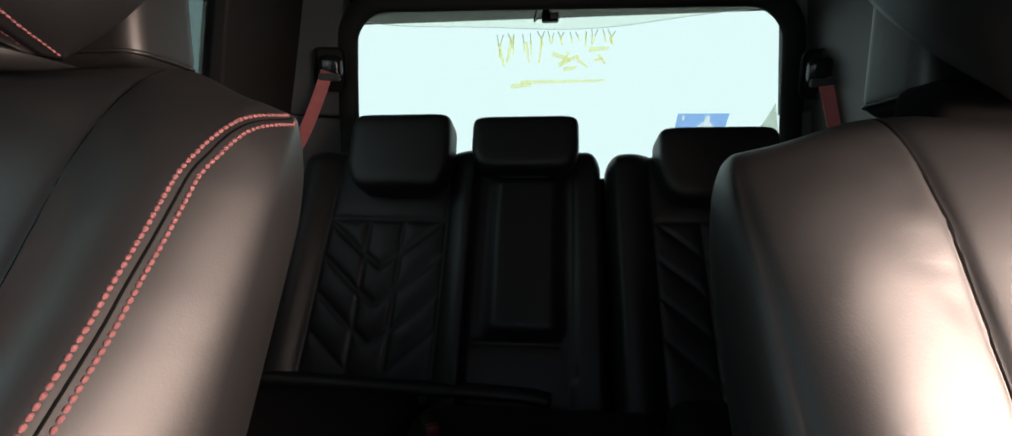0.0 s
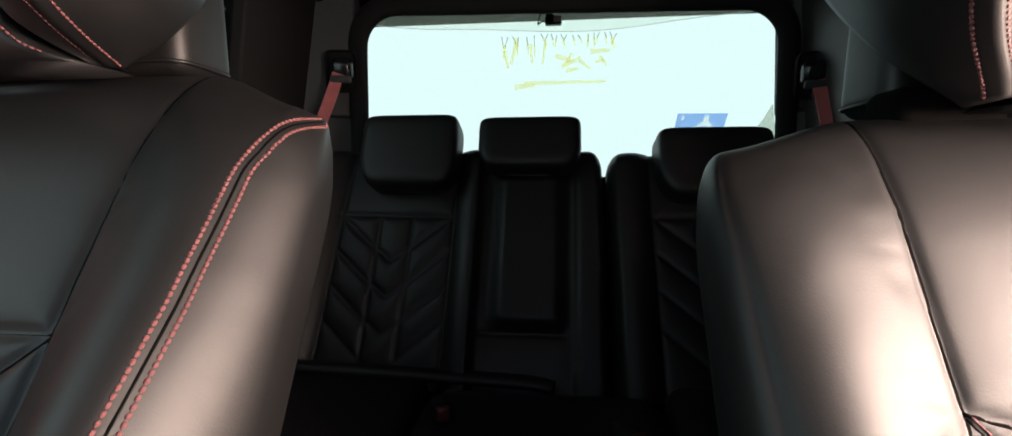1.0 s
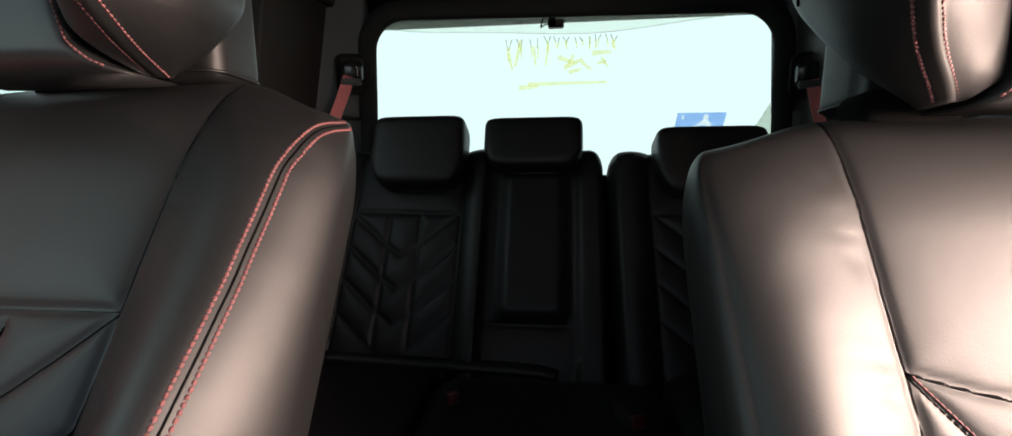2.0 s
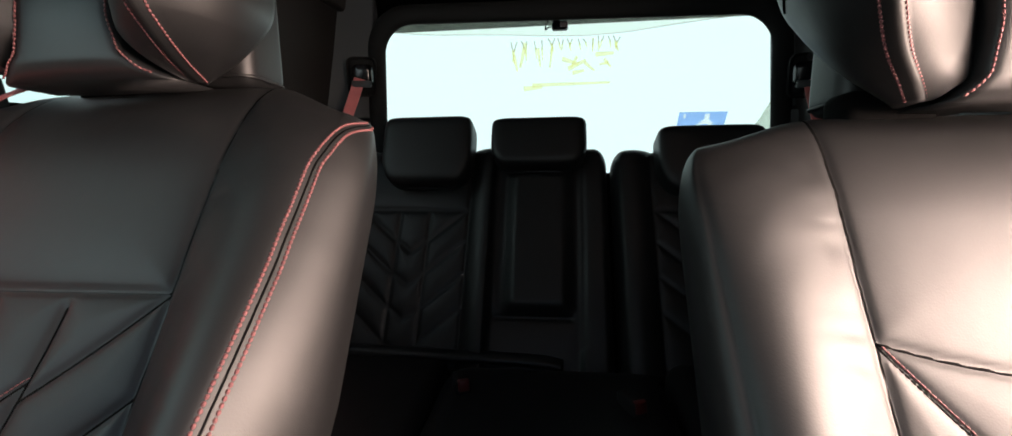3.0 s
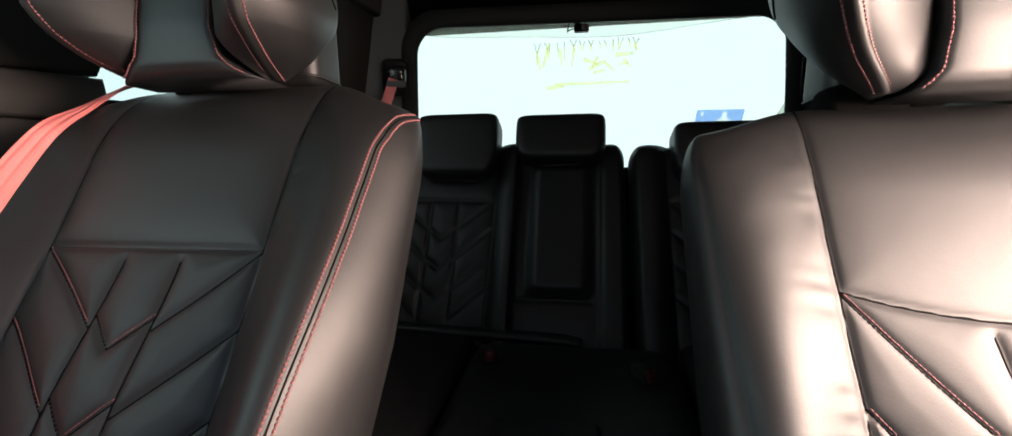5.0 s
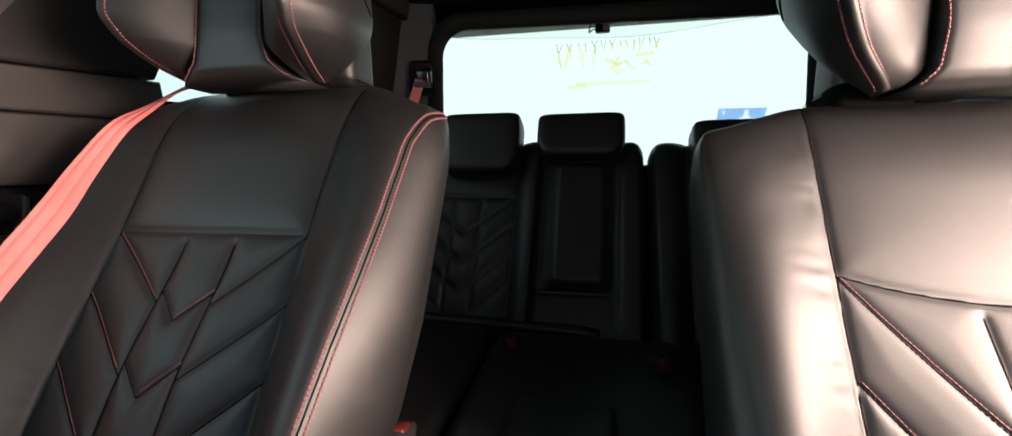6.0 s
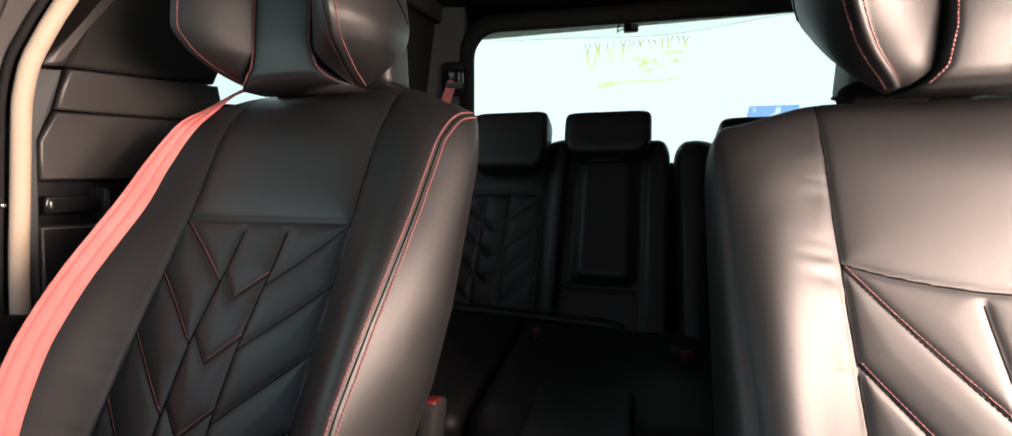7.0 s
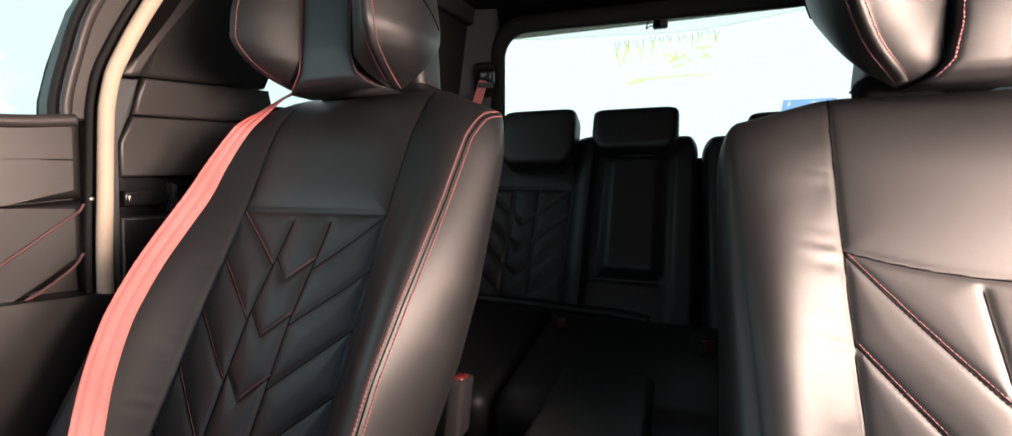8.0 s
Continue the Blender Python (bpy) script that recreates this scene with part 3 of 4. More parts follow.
seams_l = [((LC - 0.142, -0.38), (LC - 0.135, 0.24)), ((LC + 0.142, -0.38), (LC + 0.142, 0.24)), ((LC - 0.142, 0), (LC + 0.142, -0.006)),
           ((-0.112, -0.275), (0.07, -0.275)), ((0.1, -0.34), (0.104, 0.2))]
for (a, b), (c, d) in chevrons(4, 0.142, 0.040, 0.085, 0.09, 0.118, -0.38):
    seams_l.append(((a + LC, b), (c + LC, d)))
pad_l = Pad(-0.575, 0.168, lambda v: -0.545, lambda v: 0.146, face_l, seams_l, -0.40, 0.135, 0.058, 0.03, 0.12, 0.005, groove=0.0035, puff=0.0055, reach=0.016, slot=0.005)
part("upholstery", pad_l.mesh(190), LEATHER, rear_l, "black leather backrest with chevron quilting")
rear_headrest(rear_l, -0.424, -0.184, 0.052, 0.246, 0.022)
rear_headrest(rear_l, -0.137, 0.113, 0.105, 0.246, 0.008)

rear_r = thing("bench_backrest", "narrow black leather rear seat in deep shade", "car seat", "rear seats", at=REAR)
RC = 0.415


def face_r(u, v):
    a = np.abs(u - RC)
    return 0.020 * np.sin(np.pi * np.clip((a - 0.142) / 0.10, 0, 1))


seams_r = [((RC - 0.142, -0.38), (RC - 0.142, 0.24)), ((RC + 0.142, -0.38), (RC + 0.142, 0.24)), ((RC - 0.142, -0.006), (RC + 0.142, 0))]
for (a, b), (c, d) in chevrons(4, 0.142, 0.040, 0.085, 0.09, 0.118, -0.38):
    seams_r.append(((a + RC, b), (c + RC, d)))
pad_r = Pad(0.178, 0.655, lambda v: 0.204, lambda v: 0.625, face_r, seams_r, -0.40, 0.125, 0.055, 0.03, 0.12, 0.005, groove=0.0035, puff=0.0055, reach=0.016, slot=0.005)
part("upholstery", pad_r.mesh(120), LEATHER, rear_r, "black leather backrest with chevron quilting")
rear_headrest(rear_r, 0.286, 0.543, 0.028, 0.203, 0.018)

behind = part("bench_back_panel", rbox(1.20, 0.02, 0.62, 0.008, 2, at=(0.04, 0.150, -0.13)), CARPET)
behind.matrix_basis = REAR
tagged(behind, "dark carpeted panel behind the rear bench", "back panel", kind="structure")

bench = thing("rear_cushion", "black leather rear bench cushion with red buckles", "seat cushion", at=pose(0.03, 0.42, 0.40, 6))
part("cushion", rbox(0.385, 0.50, 0.15, 0.030, 5, at=(-0.428, 0, -0.008)), LEATHER, bench)
part("cushion", rbox(0.455, 0.46, 0.16, 0.060, 6, at=(-0.002, -0.035, 0.004)), LEATHER, bench)
part("cushion", rbox(0.39, 0.50, 0.15, 0.045, 5, at=(0.428, 0, 0)), LEATHER, bench)
part("rear_roll", sweep(spline([(-0.58, 0.235, 0.076), (-0.30, 0.235, 0.068), (-0.05, 0.236, 0.060), (0.02, 0.236, 0.050)], 8), (0, 1, 0), round_profile(0.020, 0.013, 12)), LEATHER, bench, "padded roll along the cushion's back edge")
for x, y in ((-0.172, 0.075), (0.139, 0.030)):
    bk = part("buckle", rbox(0.028, 0.060, 0.040, 0.006, 2), RUBBER, bench)
    bk.matrix_basis = pose(x, y, 0.086, -8, 0, 24)
    part("release_button", rbox(0.022, 0.012, 0.022, 0.003, 2, at=(0, -0.026, 0.010)), BUCKLE_RED, bk, "red release button")


# ---- body shell ----
def wall_l(s, z, d=0.0):
    """Place on the inner face of the wall beside the belt: s along the car, z up, d outwards."""
    lean = 0.12 * max(0.0, z - 0.95)
    return Vector((-0.785 + 0.11 * s + lean - d, s, z))


def wall_r(s, z, d=0.0):
    lean = 0.12 * max(0.0, z - 0.95)
    return Vector((0.785 - 0.05 * s - lean + d, s, z))


floor = part("floor", rbox(1.9, 4.2, 0.06, 0.01, 1, at=(0, 0.2, 0.05)), CARPET)
tagged(floor, "dark carpeted cabin floor", "floor", kind="structure")
roof = part("ceiling", rbox(1.7, 2.6, 0.05, 0.02, 2, at=(0.03, 0.12, 1.485)), HEADLINER)
tagged(roof, "dark fabric headliner", "ceiling", kind="structure")
ground = part("ground", rbox(60, 60, 0.04, 0.01, 1, at=(0, 0, -0.3)), GROUND)
tagged(ground, "pale concrete workshop ground", "ground", kind="structure")
back_drop = part("backdrop", rbox(9, 0.05, 5, 0.01, 1, at=(0.4, 4.2, 1.5)), DAYLIGHT)
tagged(back_drop, "bright overexposed daylight behind the car", "backdrop", kind="structure")
side_drop = part("backdrop", rbox(0.05, 9, 5, 0.01, 1, at=(-3.6, 0.2, 1.5)), DAYLIGHT)
tagged(side_drop, "bright overexposed daylight beside the car", "backdrop", kind="structure")

# rear window surround: black moulding round the opening, tailgate sides behind it
OPEN = dict(l=-0.477, r=0.621, t=1.345, b=0.80)


def loop_tube(loops):
    """Closed shell through loops of equal length: a list of lists of places."""
    n = len(loops[0])
    return mesh_of("loops", [p for lp in loops for p in lp], [(j * n + i, j * n + (i + 1) % n, ((j + 1) % len(loops)) * n + (i + 1) % n, ((j + 1) % len(loops)) * n + i) for j in range(len(loops)) for i in range(n)])


def sag(x):
    return -0.020 * (x - 0.07)


def frame_loop(grow, y, rad):
    return [(x, y, z + sag(x)) for x, z in round_rect(OPEN["l"] - grow, OPEN["r"] + grow, OPEN["b"] - grow, OPEN["t"] + grow, rad)]


surround = part("window_surround", loop_tube([frame_loop(0.055, 1.10, 0.10), frame_loop(0.012, 1.05, 0.088), frame_loop(0.006, 1.032, 0.086), frame_loop(0.018, 1.02, 0.095),
                                               frame_loop(0.045, 1.02, 0.115), frame_loop(0.060, 1.03, 0.125), frame_loop(0.072, 1.05, 0.13), frame_loop(0.085, 1.10, 0.13)]), RUBBER)
tagged(surround, "thick black moulding round the rear window", "window frame", kind="structure")

tail = part("tailgate_lining", loop_tube([[(x, 1.085 + dy * (1.42 - z) , z) for x, _, z in frame_loop(g, 0, 0.1)] for g, dy in ((0.066, 0.0), (0.30, 0.86), (0.33, 0.86), (0.10, 0.0))]), PLASTIC)
tagged(tail, "black lining of the tailgate", "lining", kind="structure")

glass_frame = [(x, 1.15 + 0.9 * (1.42 - z), z) for x, z in round_rect(-0.78, 0.92, 0.80, 1.55, 0.09)]
window_1 = part("window_1", mesh_of("pane", glass_frame, [tuple(range(len(glass_frame)))], False), GLASS)
window_1.visible_shadow = False
tagged(window_1, "slanted rear window glass with faded marker writing", "window", kind="structure")


def on_glass(x, z, out=0.0):
    """Place on the inner side of the slanted rear glass."""
    return (x, 1.15 + 0.9 * (1.42 - z) - 0.004 - out, z)


def stroke(bm, a, b, wide, end=0.6):
    """A flat marker stroke from a to b, both (x, z)."""
    d = Vector((b[0] - a[0], b[1] - a[1]))
    n = Vector((-d.y, d.x)).normalized() * wide / 2
    q = [(a[0] + n.x, a[1] + n.y), (b[0] + n.x * end, b[1] + n.y * end), (b[0] - n.x * end, b[1] - n.y * end), (a[0] - n.x, a[1] - n.y)]
    lo = [bm.verts.new(on_glass(*p)) for p in q]
    hi = [bm.verts.new(on_glass(*p, 0.0008)) for p in q]
    bm.faces.new(hi)
    bm.faces.new(lo[::-1])
    for i in range(4):
        bm.faces.new((lo[i], lo[(i + 1) % 4], hi[(i + 1) % 4], hi[i]))


# faded marker writing, too bleached to read: upright strokes, blots and an underline
rnd = random.Random(4)
ink = thing("marker_writing", "bleached yellow and grey marker strokes on the glass", "writing")
grey, yellow = bmesh.new(), bmesh.new()
for x0, tall, lean in ((-0.118, 0.052, 0.004), (-0.098, 0.046, -0.014), (-0.084, 0.036, 0.010), (-0.066, 0.044, -0.004), (-0.040, 0.040, 0.003), (-0.016, 0.046, 0.0), (0.004, 0.030, 0.012),
                       (0.026, 0.034, -0.010), (0.036, 0.026, 0.006), (0.054, 0.024, -0.004), (0.066, 0.028, 0.010), (0.084, 0.020, -0.008), (0.102, 0.024, 0.006), (0.118, 0.018, 0.010),
                       (0.150, 0.030, 0.0), (0.166, 0.032, 0.003), (0.184, 0.026, -0.008), (0.198, 0.026, 0.008), (0.214, 0.030, 0.010), (0.236, 0.024, -0.010)):
    top = 1.352 + rnd.uniform(-0.004, 0.003)
    stroke(grey, (x0, top), (x0 + lean, top - tall * 0.55), 0.004)
    stroke(yellow, (x0 + lean * 0.7, top - tall * 0.4), (x0 + lean * 1.4, top - tall * 1.15), 0.006)
for x0, z0, dx, dz, w in ((-0.112, 1.315, 0.008, -0.045, 0.012), (-0.070, 1.345, -0.024, -0.065, 0.014), (-0.03, 1.33, 0.006, -0.05, 0.010), (0.018, 1.332, -0.010, -0.055, 0.009), (0.05, 1.300, 0.055, -0.016, 0.013),
                          (0.070, 1.272, 0.06, 0.022, 0.014), (0.085, 1.260, 0.04, 0.006, 0.012), (0.10, 1.305, -0.02, -0.03, 0.010), (0.125, 1.288, 0.035, -0.024, 0.010), (0.16, 1.308, 0.06, 0.002, 0.013),
                          (0.19, 1.296, 0.024, -0.024, 0.010), (0.205, 1.285, -0.03, -0.004, 0.009), (0.15, 1.35, 0.0, -0.03, 0.006), (0.222, 1.335, 0.012, -0.02, 0.008)):
    stroke(yellow, (x0, z0), (x0 + dx, z0 + dz), w)
stroke(yellow, (-0.055, 1.229), (0.215, 1.230), 0.011)
stroke(yellow, (-0.086, 1.219), (-0.02, 1.223), 0.015)
part("grey_ink", grey, GREY_INK, ink, kind="stuff")
part("yellow_ink", yellow, YELLOW_INK, ink, kind="stuff")

sticker = thing("window_sticker", "blue rectangular sticker with pale shapes on the glass", "sticker")
PALE = {(2, 5), (2, 6), (11, 6), (12, 6), (11, 5), (12, 5), (11, 4), (12, 4), (10, 3), (11, 3), (12, 3), (13, 3), (9, 2), (10, 2), (11, 2), (12, 2), (13, 2), (14, 2), (8, 1), (9, 1), (13, 1), (14, 1)}
foil, pale = bmesh.new(), bmesh.new()
for i in range(20):
    for j in range(8):
        x, z = 0.470 + 0.00835 * i, 1.085 + 0.0065 * j - 0.012 * i * 0.005
        stroke(pale if (i, j) in PALE else foil, (x, z), (x + 0.00835, z), 0.0065, 1.0)
for b in (foil, pale):
    bmesh.ops.remove_doubles(b, verts=b.verts[:], dist=0.0001)
part("foil", foil, BLUE_FOIL, sticker)
part("pale_shape", pale, WHITE_FOIL, sticker, "pale shapes on the blue foil", "stuff")

# pale cloth hanging in a shallow bow outside along the glass's top
cloth = bmesh.new()
top_l = [cloth.verts.new((x, 1.30, 1.52)) for x in np.linspace(-0.85, 1.0, 40)]
low_l = [cloth.verts.new((x, 1.30, 1.392 + 0.075 * abs((x - 0.02) / (0.75 if x < 0.02 else 0.92)) ** 2.0 - 0.006 * math.sin(x * 9))) for x in np.linspace(-0.85, 1.0, 40)]
for i in range(39):
    cloth.faces.new((top_l[i], top_l[i + 1], low_l[i + 1], low_l[i]))
bmesh.ops.solidify(cloth, geom=cloth.faces[:], thickness=0.003)
shade_cloth = part("shade_cloth", cloth, WHITE_CLOTH)
tagged(shade_cloth, "pale translucent cloth bowed across the window's top", "shade", "", "structure")
hem = [(x, 1.298, 1.392 + 0.075 * abs((x - 0.02) / (0.75 if x < 0.02 else 0.92)) ** 2.0 - 0.006 * math.sin(x * 9)) for x in np.linspace(-0.85, 1.0, 40)]
part("hem", sweep(hem, (0, 1, 0), round_profile(0.0012, 0.0012, 6)), film_material("grey_hem", (0.8, 0.82, 0.74), 0.55), shade_cloth, "thin grey hem")

# pale grey patch in the glass's lower corner
corner_poly = [(0.736, 1.145), (0.748, 1.040), (0.668, 1.040), (0.704, 1.090)]
patch = part("corner_patch", prism(corner_poly, lambda s, z, d: Vector((s, 1.302 + d, z)), 0.002), film_material("grey_film", (0.7, 0.72, 0.64), 0.75, (0.86, 0.88, 0.82), 0.12))
tagged(patch, "pale grey-green patch in the rear window's lower corner", "window film", kind="structure")

# small camera with its cable under the window's top edge
dash = thing("dash_camera", "small black camera with short cable at the window's top", "camera", at=pose(0.043, 1.165, 1.378))
part("body", rbox(0.05, 0.026, 0.026, 0.006, 3), GLOSS_BLACK, dash)
part("bracket", rbox(0.022, 0.022, 0.03, 0.004, 2, at=(-0.012, 0.004, 0.022)), GLOSS_BLACK, dash)
part("face_plate", rbox(0.022, 0.003, 0.015, 0.001, 1, at=(0.012, -0.0145, 0)), surface("pink_plate", (0.6, 0.4, 0.38), 0.4), dash, "pale pink plate")
part("cable", sweep(spline([(-0.022, 0, 0.0), (-0.036, 0, -0.002), (-0.046, 0, -0.008), (-0.042, 0, 0.012), (-0.034, 0.0, 0.035)], 8), (0, 1, 0), round_profile(0.0022, 0.0022, 8)), RUBBER, dash)

# rear pillars with belt guides
for side, x0, x1 in ((-1, -0.53, -0.70), (1, 0.67, 0.86)):
    sgn = -1 if side < 0 else 1
    pil = part("pillar_trim", prism([(x0, 1.085), (x0 - 0.01 * sgn, 1.46), (x1 + 0.02 * sgn, 1.46), (x1 + 0.06 * sgn, 1.085)], lambda s, z, d, sg=sgn: Vector((s, 1.04 - 0.35 * abs(s - x0) + d, z)), 0.10, 0.006), GREY_TRIM)
    tagged(pil, "dark grey rear pillar trim", "pillar trim", kind="structure")
    low = part("quarter_trim", prism([(x0, 0.30), (x0, 1.078), (x1 + 0.06 * sgn, 1.088), (x1 + 0.10 * sgn, 0.30)], lambda s, z, d: Vector((s, 1.03 - 0.35 * abs(s - x0) + d, z)), 0.10, 0.006), GREY_TRIM)
    tagged(low, "dark grey lower rear side trim", "side trim", kind="structure")

for side, gx, gy, gz, ends in ((-1, -0.536, 0.985, 1.205, [(-0.538, 0.965, 1.19), (-0.560, 0.95, 1.11), (-0.590, 0.93, 1.02), (-0.635, 0.89, 0.90), (-0.66, 0.84, 0.70)]),
                               (1, 0.684, 0.965, 1.160, [(0.684, 0.945, 1.14), (0.690, 0.93, 1.08), (0.698, 0.91, 1.0), (0.705, 0.88, 0.88), (0.71, 0.82, 0.70)])):
    belt = thing("seat_belt", "red seat belt hanging from a black guide on the rear pillar", "seat belt", "rear belts")
    guide = part("guide", rbox(0.062, 0.045, 0.062, 0.018, 4), GLOSS_BLACK, belt, "rounded glossy black belt guide")
    guide.matrix_basis = pose(gx, gy, gz, 12, 0, -10 * side)
    part("slot_frame", rbox(0.056, 0.014, 0.020, 0.005, 2, at=(0, -0.026, -0.026)), GREY_TRIM, guide)
    part("recess", rbox(0.085, 0.010, 0.115, 0.02, 3, at=(0.008 * side, 0.026, -0.005)), RUBBER, guide)
    part("webbing", sweep(spline(ends, 8), (0.95, -0.25 * side, 0), flat_profile(0.032, 0.0016)), WEBBING, belt, "red woven webbing")

# ---- wall beside the belted seat ----
cab = thing("pillar_panel", "dark moulded centre pillar and side trim", "pillar trim", kind="structure")
part("upper_trim", prism([(-0.020, 1.013), (0.010, 1.084), (0.062, 1.168), (0.13, 1.29), (0.20, 1.46), (0.36, 1.46), (0.30, 1.25), (0.222, 1.034)], lambda s, z, d: wall_l(s, z, d - 0.005), 0.05, 0.012, 4), TRIM_BLACK, cab)
part("edge_trim", prism([(-0.056, 1.006), (-0.022, 1.052), (0.020, 1.125), (0.085, 1.24), (0.155, 1.46), (0.198, 1.46), (0.128, 1.29), (0.060, 1.168), (0.008, 1.084), (-0.022, 1.012)], lambda s, z, d: wall_l(s, z, d - 0.012), 0.06, 0.008, 4), DOOR_TRIM, cab)
part("upper_band", prism([(-0.036, 0.944), (-0.020, 1.009), (0.222, 1.030), (0.235, 0.985), (0.20, 0.9565)], lambda s, z, d: wall_l(s, z, d - 0.012), 0.07, 0.005, 4), SIDE_TRIM, cab)
part("lower_band", prism([(-0.058, 0.836), (-0.056, 0.896), (-0.034, 0.9425), (0.20, 0.9555), (0.24, 0.95), (0.26, 0.85)], lambda s, z, d: wall_l(s, z, d - 0.010), 0.06, 0.005, 4), SIDE_TRIM, cab)
part("pillar_edge", prism([(-0.072, 0.60), (-0.070, 0.95), (-0.054, 1.002), (-0.024, 1.006), (-0.037, 0.942), (-0.060, 0.896), (-0.062, 0.60)], lambda s, z, d: wall_l(s, z, d - 0.006), 0.06, 0.003, 2), GREY_TRIM, cab)
part("lower_trim", prism([(-0.062, 0.20), (-0.060, 0.768), (0.26, 0.762), (0.26, 0.20)], lambda s, z, d: wall_l(s, z, d - 0.006), 0.05, 0.006, 2), SIDE_TRIM, cab)
recess = part("handle_recess", prism([(-0.062, 0.762), (-0.062, 0.838), (0.26, 0.852), (0.26, 0.758)], lambda s, z, d: wall_l(s, z, d + 0.018), 0.03), GLOSS_BLACK, cab, "glossy black recess")
part("latch_lever", prism([(-0.050, 0.785), (-0.048, 0.812), (0.018, 0.814), (0.024, 0.803), (0.020, 0.787)], lambda s, z, d: wall_l(s, z, d - 0.002), 0.022, 0.004, 3), GLOSS_BLACK, recess, "black pull lever")
part("lever_pin", rbox(0.005, 0.005, 0.012, 0.0015, 2, at=tuple(wall_l(-0.043, 0.799, -0.004))), CHROME, recess, "small bright pin")
part("recess_end", prism([(0.026, 0.772), (0.028, 0.826), (0.036, 0.822), (0.036, 0.776)], lambda s, z, d: wall_l(s, z, d - 0.004), 0.02, 0.003, 2), PLASTIC, recess)

strip_path = spline([(-0.090, 0.30), (-0.089, 0.645), (-0.081, 0.82), (-0.070, 0.975), (-0.050, 1.048), (-0.008, 1.145), (0.05, 1.26), (0.13, 1.46)], 10)
strip = part("door_seal", sweep([wall_l(s, z, -0.012) for s, z in strip_path], (0.1, 1, 0), round_profile(0.0115, 0.010, 14)), CREAM)
tagged(strip, "cream rubber seal along the door opening", "door seal", kind="structure")
lip = part("door_seal_lip", sweep([wall_l(s - 0.017, z + 0.003, -0.002) for s, z in strip_path], (0.1, 1, 0), round_profile(0.005, 0.006, 10)), RUBBER)
tagged(lip, "black lip of the door seal", "door seal", kind="structure")

backing = [(s + 0.012, z) for s, z in ((-0.128, 0.20), (-0.128, 0.925), (-0.126, 0.96), (-0.115, 1.02), (-0.09, 1.114), (-0.02, 1.25), (0.07, 1.46))]
core_l = part("pillar_core", prism(backing + [(0.30, 1.46), (0.24, 1.20), (0.205, 1.03), (0.26, 0.95), (0.26, 0.20)], lambda s, z, d: wall_l(s, z, d + 0.05), 0.04), RUBBER)
tagged(core_l, "black sheet behind the pillar trim", "pillar", kind="structure")

# closed door ahead of the pillar, with its window
door = thing("door_1", "dark car door with red-stitched panel and window", "car door", kind="structure")
part("upper_panel", prism([(-0.106, 0.802), (-0.103, 0.927), (-0.125, 0.925), (-0.20, 0.917), (-1.1, 0.88), (-1.1, 0.76), (-0.20, 0.792)], lambda s, z, d: wall_l(s, z, d - 0.006), 0.08, 0.014, 4), SIDE_TRIM, door)
part("middle_panel", prism([(-0.108, 0.70), (-0.106, 0.797), (-0.20, 0.788), (-1.1, 0.755), (-1.1, 0.30), (-0.45, 0.52), (-0.21, 0.655), (-0.16, 0.66)], lambda s, z, d: wall_l(s, z, d - 0.002), 0.07, 0.012, 4), LEATHER, door)
part("armrest", prism([(-0.058, 0.20), (-0.056, 0.636), (-0.11, 0.646), (-0.22, 0.652), (-1.1, 0.64), (-1.1, 0.20)], lambda s, z, d: wall_l(s, z, d - 0.035), 0.10, 0.02, 5), SIDE_TRIM, door)


part("door_skin", prism([(-1.2, 0.20), (-1.2, 0.87), (-0.10, 0.90), (-0.10, 0.20)], lambda s, z, d: wall_l(s, z, d + 0.04), 0.05), PLASTIC, door)


PIPING = surface("dark_red_piping", (0.10, 0.042, 0.042), 0.55, vary=0.2, scale=60, grain=900, bump=0.2)
for pts in ([(-0.42, 0.565), (-0.30, 0.640), (-0.205, 0.707), (-0.15, 0.751), (-0.115, 0.778), (-0.106, 0.792)], [(-0.30, 0.585), (-0.20, 0.640), (-0.16, 0.662), (-0.125, 0.690), (-0.110, 0.712)]):
    part("piping", sweep([wall_l(p[0], p[1], -0.003) for p in spline(pts, 8)], (1, 0, 0), round_profile(0.0022, 0.0026, 8)), PIPING, door, "dark red piping across the door panel")
part("panel_crease", sweep([wall_l(p, 0.862 + 0.022 * (p + 0.12), -0.005) for p in np.linspace(-0.9, -0.118, 20)], (1, 0, 0), round_profile(0.0012, 0.003, 8)), SIDE_TRIM, door)
part("belt_moulding", sweep([wall_l(p[0], p[1], -0.008) for p in spline([(-1.1, 0.872), (-0.40, 0.901), (-0.20, 0.914), (-0.135, 0.922), (-0.112, 0.926)], 8)], (1, 0, 0), round_profile(0.008, 0.010, 10)), DOOR_TRIM, door, "rounded ledge under the window")
part("panel_screw", rbox(0.008, 0.008, 0.008, 0.003, 3, at=tuple(wall_l(-0.099, 0.800, -0.008))), CHROME, door)
inner = spline([(-0.128, 0.925), (-0.126, 0.96), (-0.115, 1.02), (-0.09, 1.114), (-0.02, 1.25), (0.07, 1.42)], 8)
outer = spline([(-0.092, 0.928), (-0.088, 0.97), (-0.070, 1.045), (-0.030, 1.14), (0.03, 1.26), (0.115, 1.43)], 8)
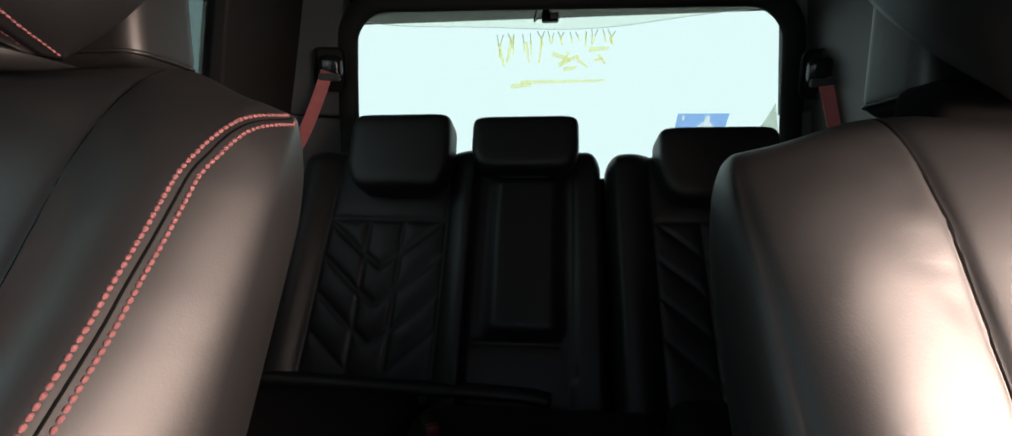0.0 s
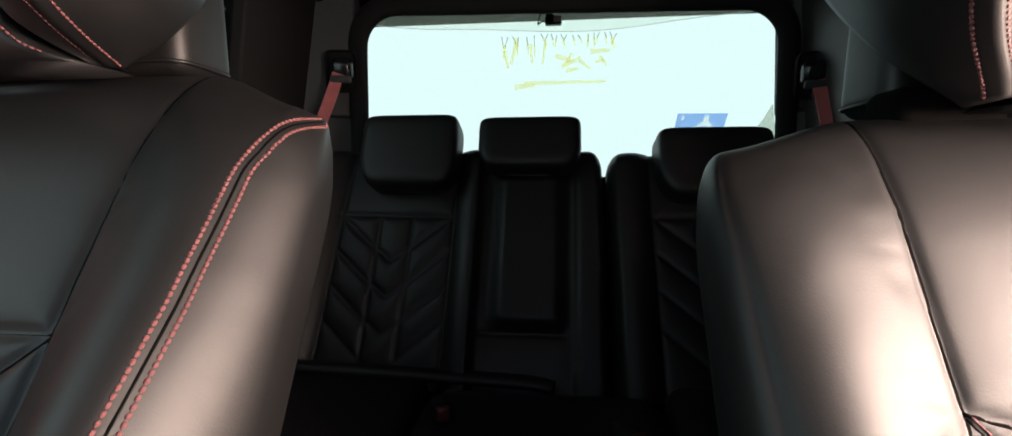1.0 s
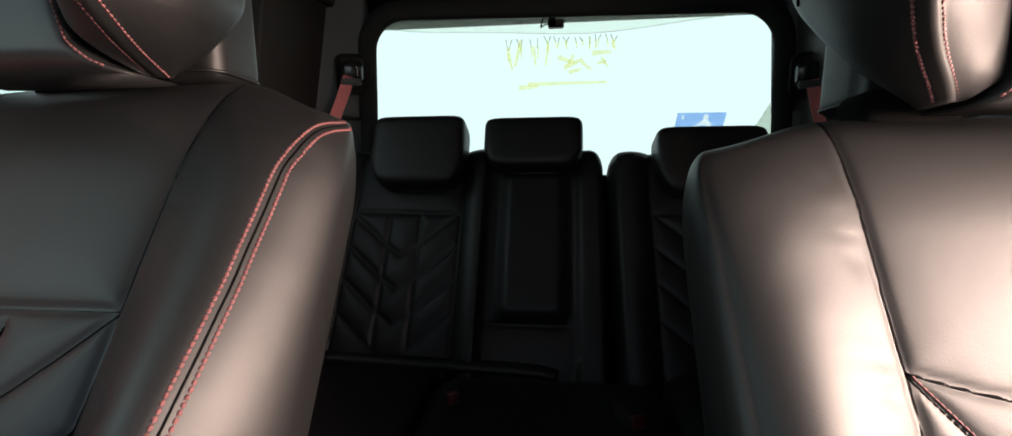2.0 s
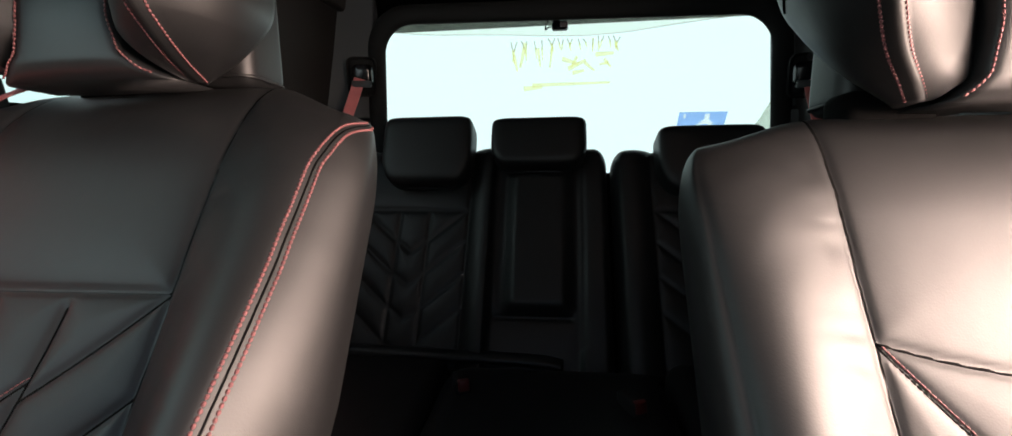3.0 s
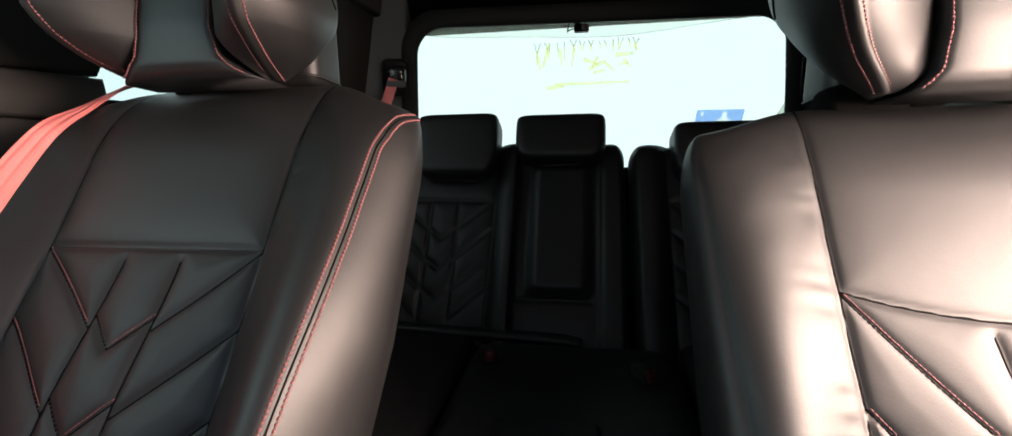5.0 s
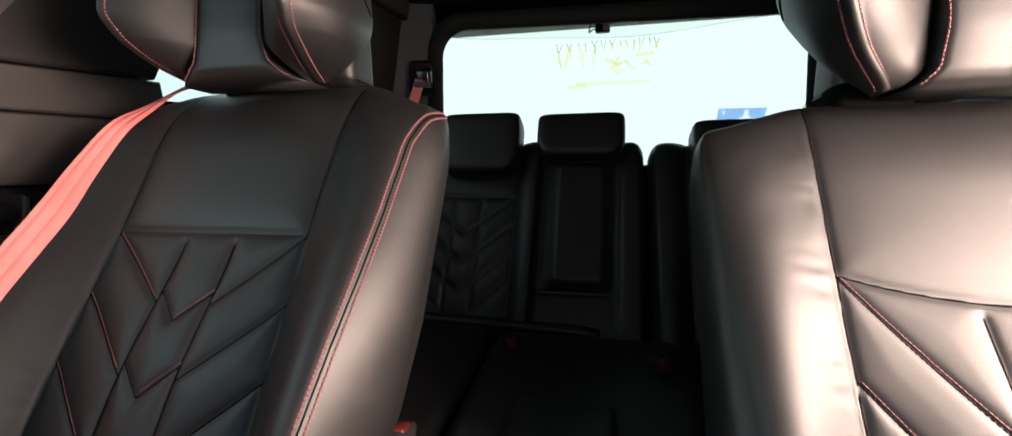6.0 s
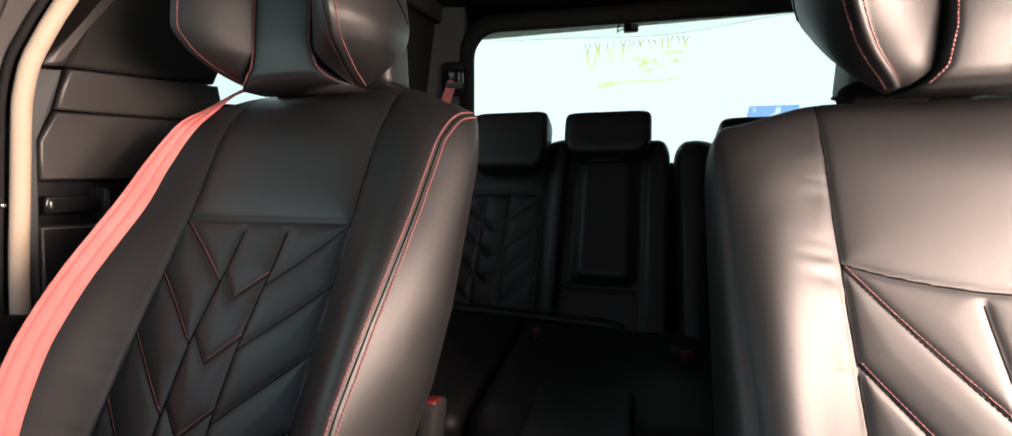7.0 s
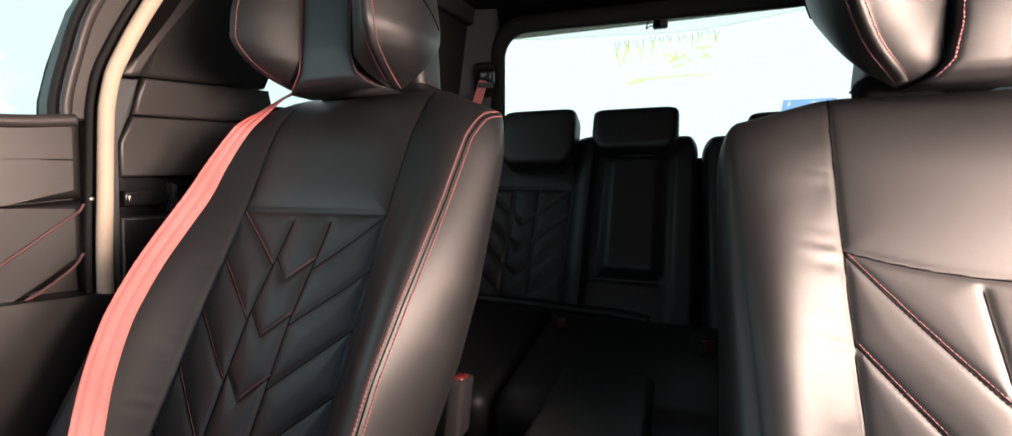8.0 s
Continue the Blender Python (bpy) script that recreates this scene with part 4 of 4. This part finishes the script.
part("window_frame", prism([tuple(p) for p in inner] + [tuple(p) for p in outer[::-1]], lambda s, z, d: wall_l(s, z, d + 0.004), 0.05, 0.004, 3), DOOR_TRIM, door)
part("frame_bead", sweep([wall_l(s + 0.007, z, -0.002) for s, z in inner], (0.1, 1, 0), round_profile(0.008, 0.006, 10)), DOOR_TRIM, door, "rounded inner bead of the window frame")
part("glass_run", sweep([wall_l(s - 0.004, z, 0.012) for s, z in inner], (0.1, 1, 0), round_profile(0.005, 0.008, 8)), RUBBER, door)
pane = part("pane", prism([(-1.1, 0.86), (-0.10, 0.905), (-0.12, 0.96), (-0.105, 1.02), (-0.08, 1.114), (-0.01, 1.25), (0.07, 1.40), (-1.1, 1.40)], lambda s, z, d: wall_l(s, z, d + 0.028), 0.004), GLASS, door)
pane.visible_shadow = False
header = part("roof_rail", prism([(-1.2, 1.40), (-1.2, 1.48), (1.1, 1.48), (1.1, 1.40)], lambda s, z, d: wall_l(s, z, d - 0.02), 0.10, 0.01), HEADLINER)
tagged(header, "dark roof rail lining", "roof rail", kind="structure")

# rear side: door panel under a window, tinted quarter pane
rear_side = thing("door_2", "dark rear car door with window", "car door", kind="structure")
part("panel", prism([(0.262, 0.20), (0.262, 0.955), (0.235, 1.0), (0.8, 1.05), (0.9, 1.05), (0.9, 0.20)], lambda s, z, d: wall_l(s, z, d), 0.06, 0.008), TRIM_BLACK, rear_side)
p2 = part("pane", prism([(0.20, 0.99), (0.30, 1.42), (0.655, 1.42), (0.66, 1.03)], lambda s, z, d: wall_l(s, z, d + 0.03), 0.004), GLASS, rear_side)
p2.visible_shadow = False
p3 = part("pane", prism([(0.665, 1.03), (0.668, 1.42), (0.76, 1.42), (0.765, 1.03)], lambda s, z, d: wall_l(s, z, d + 0.03), 0.004), TINTED, rear_side, "tinted quarter pane")
p3.visible_shadow = False
part("window_bar", prism([(0.655, 1.03), (0.657, 1.42), (0.669, 1.42), (0.667, 1.03)], lambda s, z, d: wall_l(s, z, d + 0.01), 0.03, 0.003), RUBBER, rear_side)
part("rear_post", prism([(0.76, 1.03), (0.76, 1.46), (1.1, 1.46), (1.1, 1.03)], lambda s, z, d: wall_l(s, z, d), 0.06, 0.006), TRIM_BLACK, rear_side)

# belt of the seat beside the wall
def rippled_profile(w, t, n=16):
    """Belt profile with shallow lengthwise folds."""
    xs = np.linspace(-w / 2, w / 2, n)
    fold = 0.0014 * np.sin(xs / w * 15 + 0.6) + 0.0009 * np.sin(xs / w * 31)
    return [(x, f - t / 2) for x, f in zip(xs, fold)] + [(x, f + t / 2) for x, f in zip(xs[::-1], fold[::-1])]


belt = thing("seat_belt", "red seat belt running down in front of the side trim", "seat belt", "front belts")
run = spline([(-0.738, 0.400, 1.120), (-0.679, 0.27, 1.045), (-0.646, 0.17, 1.0), (-0.617, 0.09, 0.956), (-0.593, 0.025, 0.919), (-0.608, -0.01, 0.862), (-0.597, -0.055, 0.809), (-0.603, -0.09, 0.761), (-0.605, -0.125, 0.716), (-0.594, -0.16, 0.677), (-0.581, -0.19, 0.641), (-0.557, -0.225, 0.592), (-0.527, -0.255, 0.549), (-0.494, -0.29, 0.478)], 8)
turns = [Vector((0.59, -0.08, 0.24)).lerp(Vector((0.44, 0.58, -0.43)), float(smooth01((k / len(run) - 0.10) / 0.30))) for k in range(len(run))]
pinch = [0.26 + 0.44 * float(smooth01((k / len(run) - 0.14) / 0.34)) for k in range(len(run))]
part("webbing", sweep(run, turns, rippled_profile(0.046, 0.0018), pinch), WEBBING, belt, "red woven webbing")
part("guide", rbox(0.03, 0.07, 0.05, 0.012, 3, at=(-0.735, 0.41, 1.15)), GLOSS_BLACK, belt, "black belt guide")

# ---- the other side, front and rear ends ----
w2 = part("wall_right_rear", prism([(-0.02, 0.10), (-0.02, 0.95), (0.10, 1.46), (1.15, 1.46), (1.15, 0.10)], wall_r, 0.06), DOOR_TRIM)
tagged(w2, "dark trim behind the open door", "side trim", kind="structure")
# assumed pillar, out of view, set here to stop lamp light passing the seat
w9 = part("assumed_pillar_right", rbox(0.088, 0.20, 1.16, 0.02, 3, at=(0.762, 0.06, 0.88)), PLASTIC)
# unseen block, reaching inwards so the door lamps miss the rear bench
w10 = part("light_blocker_right", rbox(0.22, 0.15, 1.16, 0.03, 3, at=(0.660, 0.245, 0.88)), PLASTIC)
tagged(w10, "unseen dark block added to keep door light off the rear bench", "pillar trim", kind="structure")
tagged(w9, "unseen centre pillar trim placed to block door light from the rear bench", "pillar", kind="structure")
w3 = part("sill_right", prism([(-1.3, 0.05), (-1.3, 0.34), (0.12, 0.34), (0.12, 0.05)], wall_r, 0.10), PLASTIC)
tagged(w3, "dark door sill", "sill", kind="structure")
w4 = part("roof_rail_right", prism([(-1.2, 1.38), (-1.2, 1.48), (1.15, 1.48), (1.15, 1.38)], lambda s, z, d: wall_r(s, z, d - 0.02), 0.10), HEADLINER)
tagged(w4, "dark roof rail lining", "roof rail", kind="structure")
w5 = part("dashboard", rbox(1.62, 0.45, 0.62, 0.08, 4, at=(0.02, -1.25, 0.52)), PLASTIC)
tagged(w5, "plain dark dashboard", "dashboard", kind="structure")
w6 = part("side_wall_low", prism([(0.2, 0.05), (0.2, 0.30), (1.2, 0.30), (1.2, 0.05)], wall_l, 0.06), PLASTIC)
tagged(w6, "dark lower side trim", "side trim", kind="structure")
w7 = part("cargo_floor", rbox(1.5, 0.75, 0.05, 0.01, 1, at=(0.05, 1.35, 0.62)), CARPET)
tagged(w7, "dark cargo floor", "floor", kind="structure")
w8 = part("tailgate", rbox(1.5, 0.06, 0.65, 0.02, 2, at=(0.05, 1.72, 0.60)), PLASTIC)
tagged(w8, "dark lower tailgate", "tailgate", kind="structure")

console = thing("centre_console", "low dark console between the front seats", "console", at=pose(0.0, -0.02, 0.30))
part("body", rbox(0.17, 0.62, 0.30, 0.025, 4), PLASTIC, console)
part("lid", rbox(0.165, 0.30, 0.04, 0.016, 4, at=(0, 0.14, 0.165)), LEATHER, console)
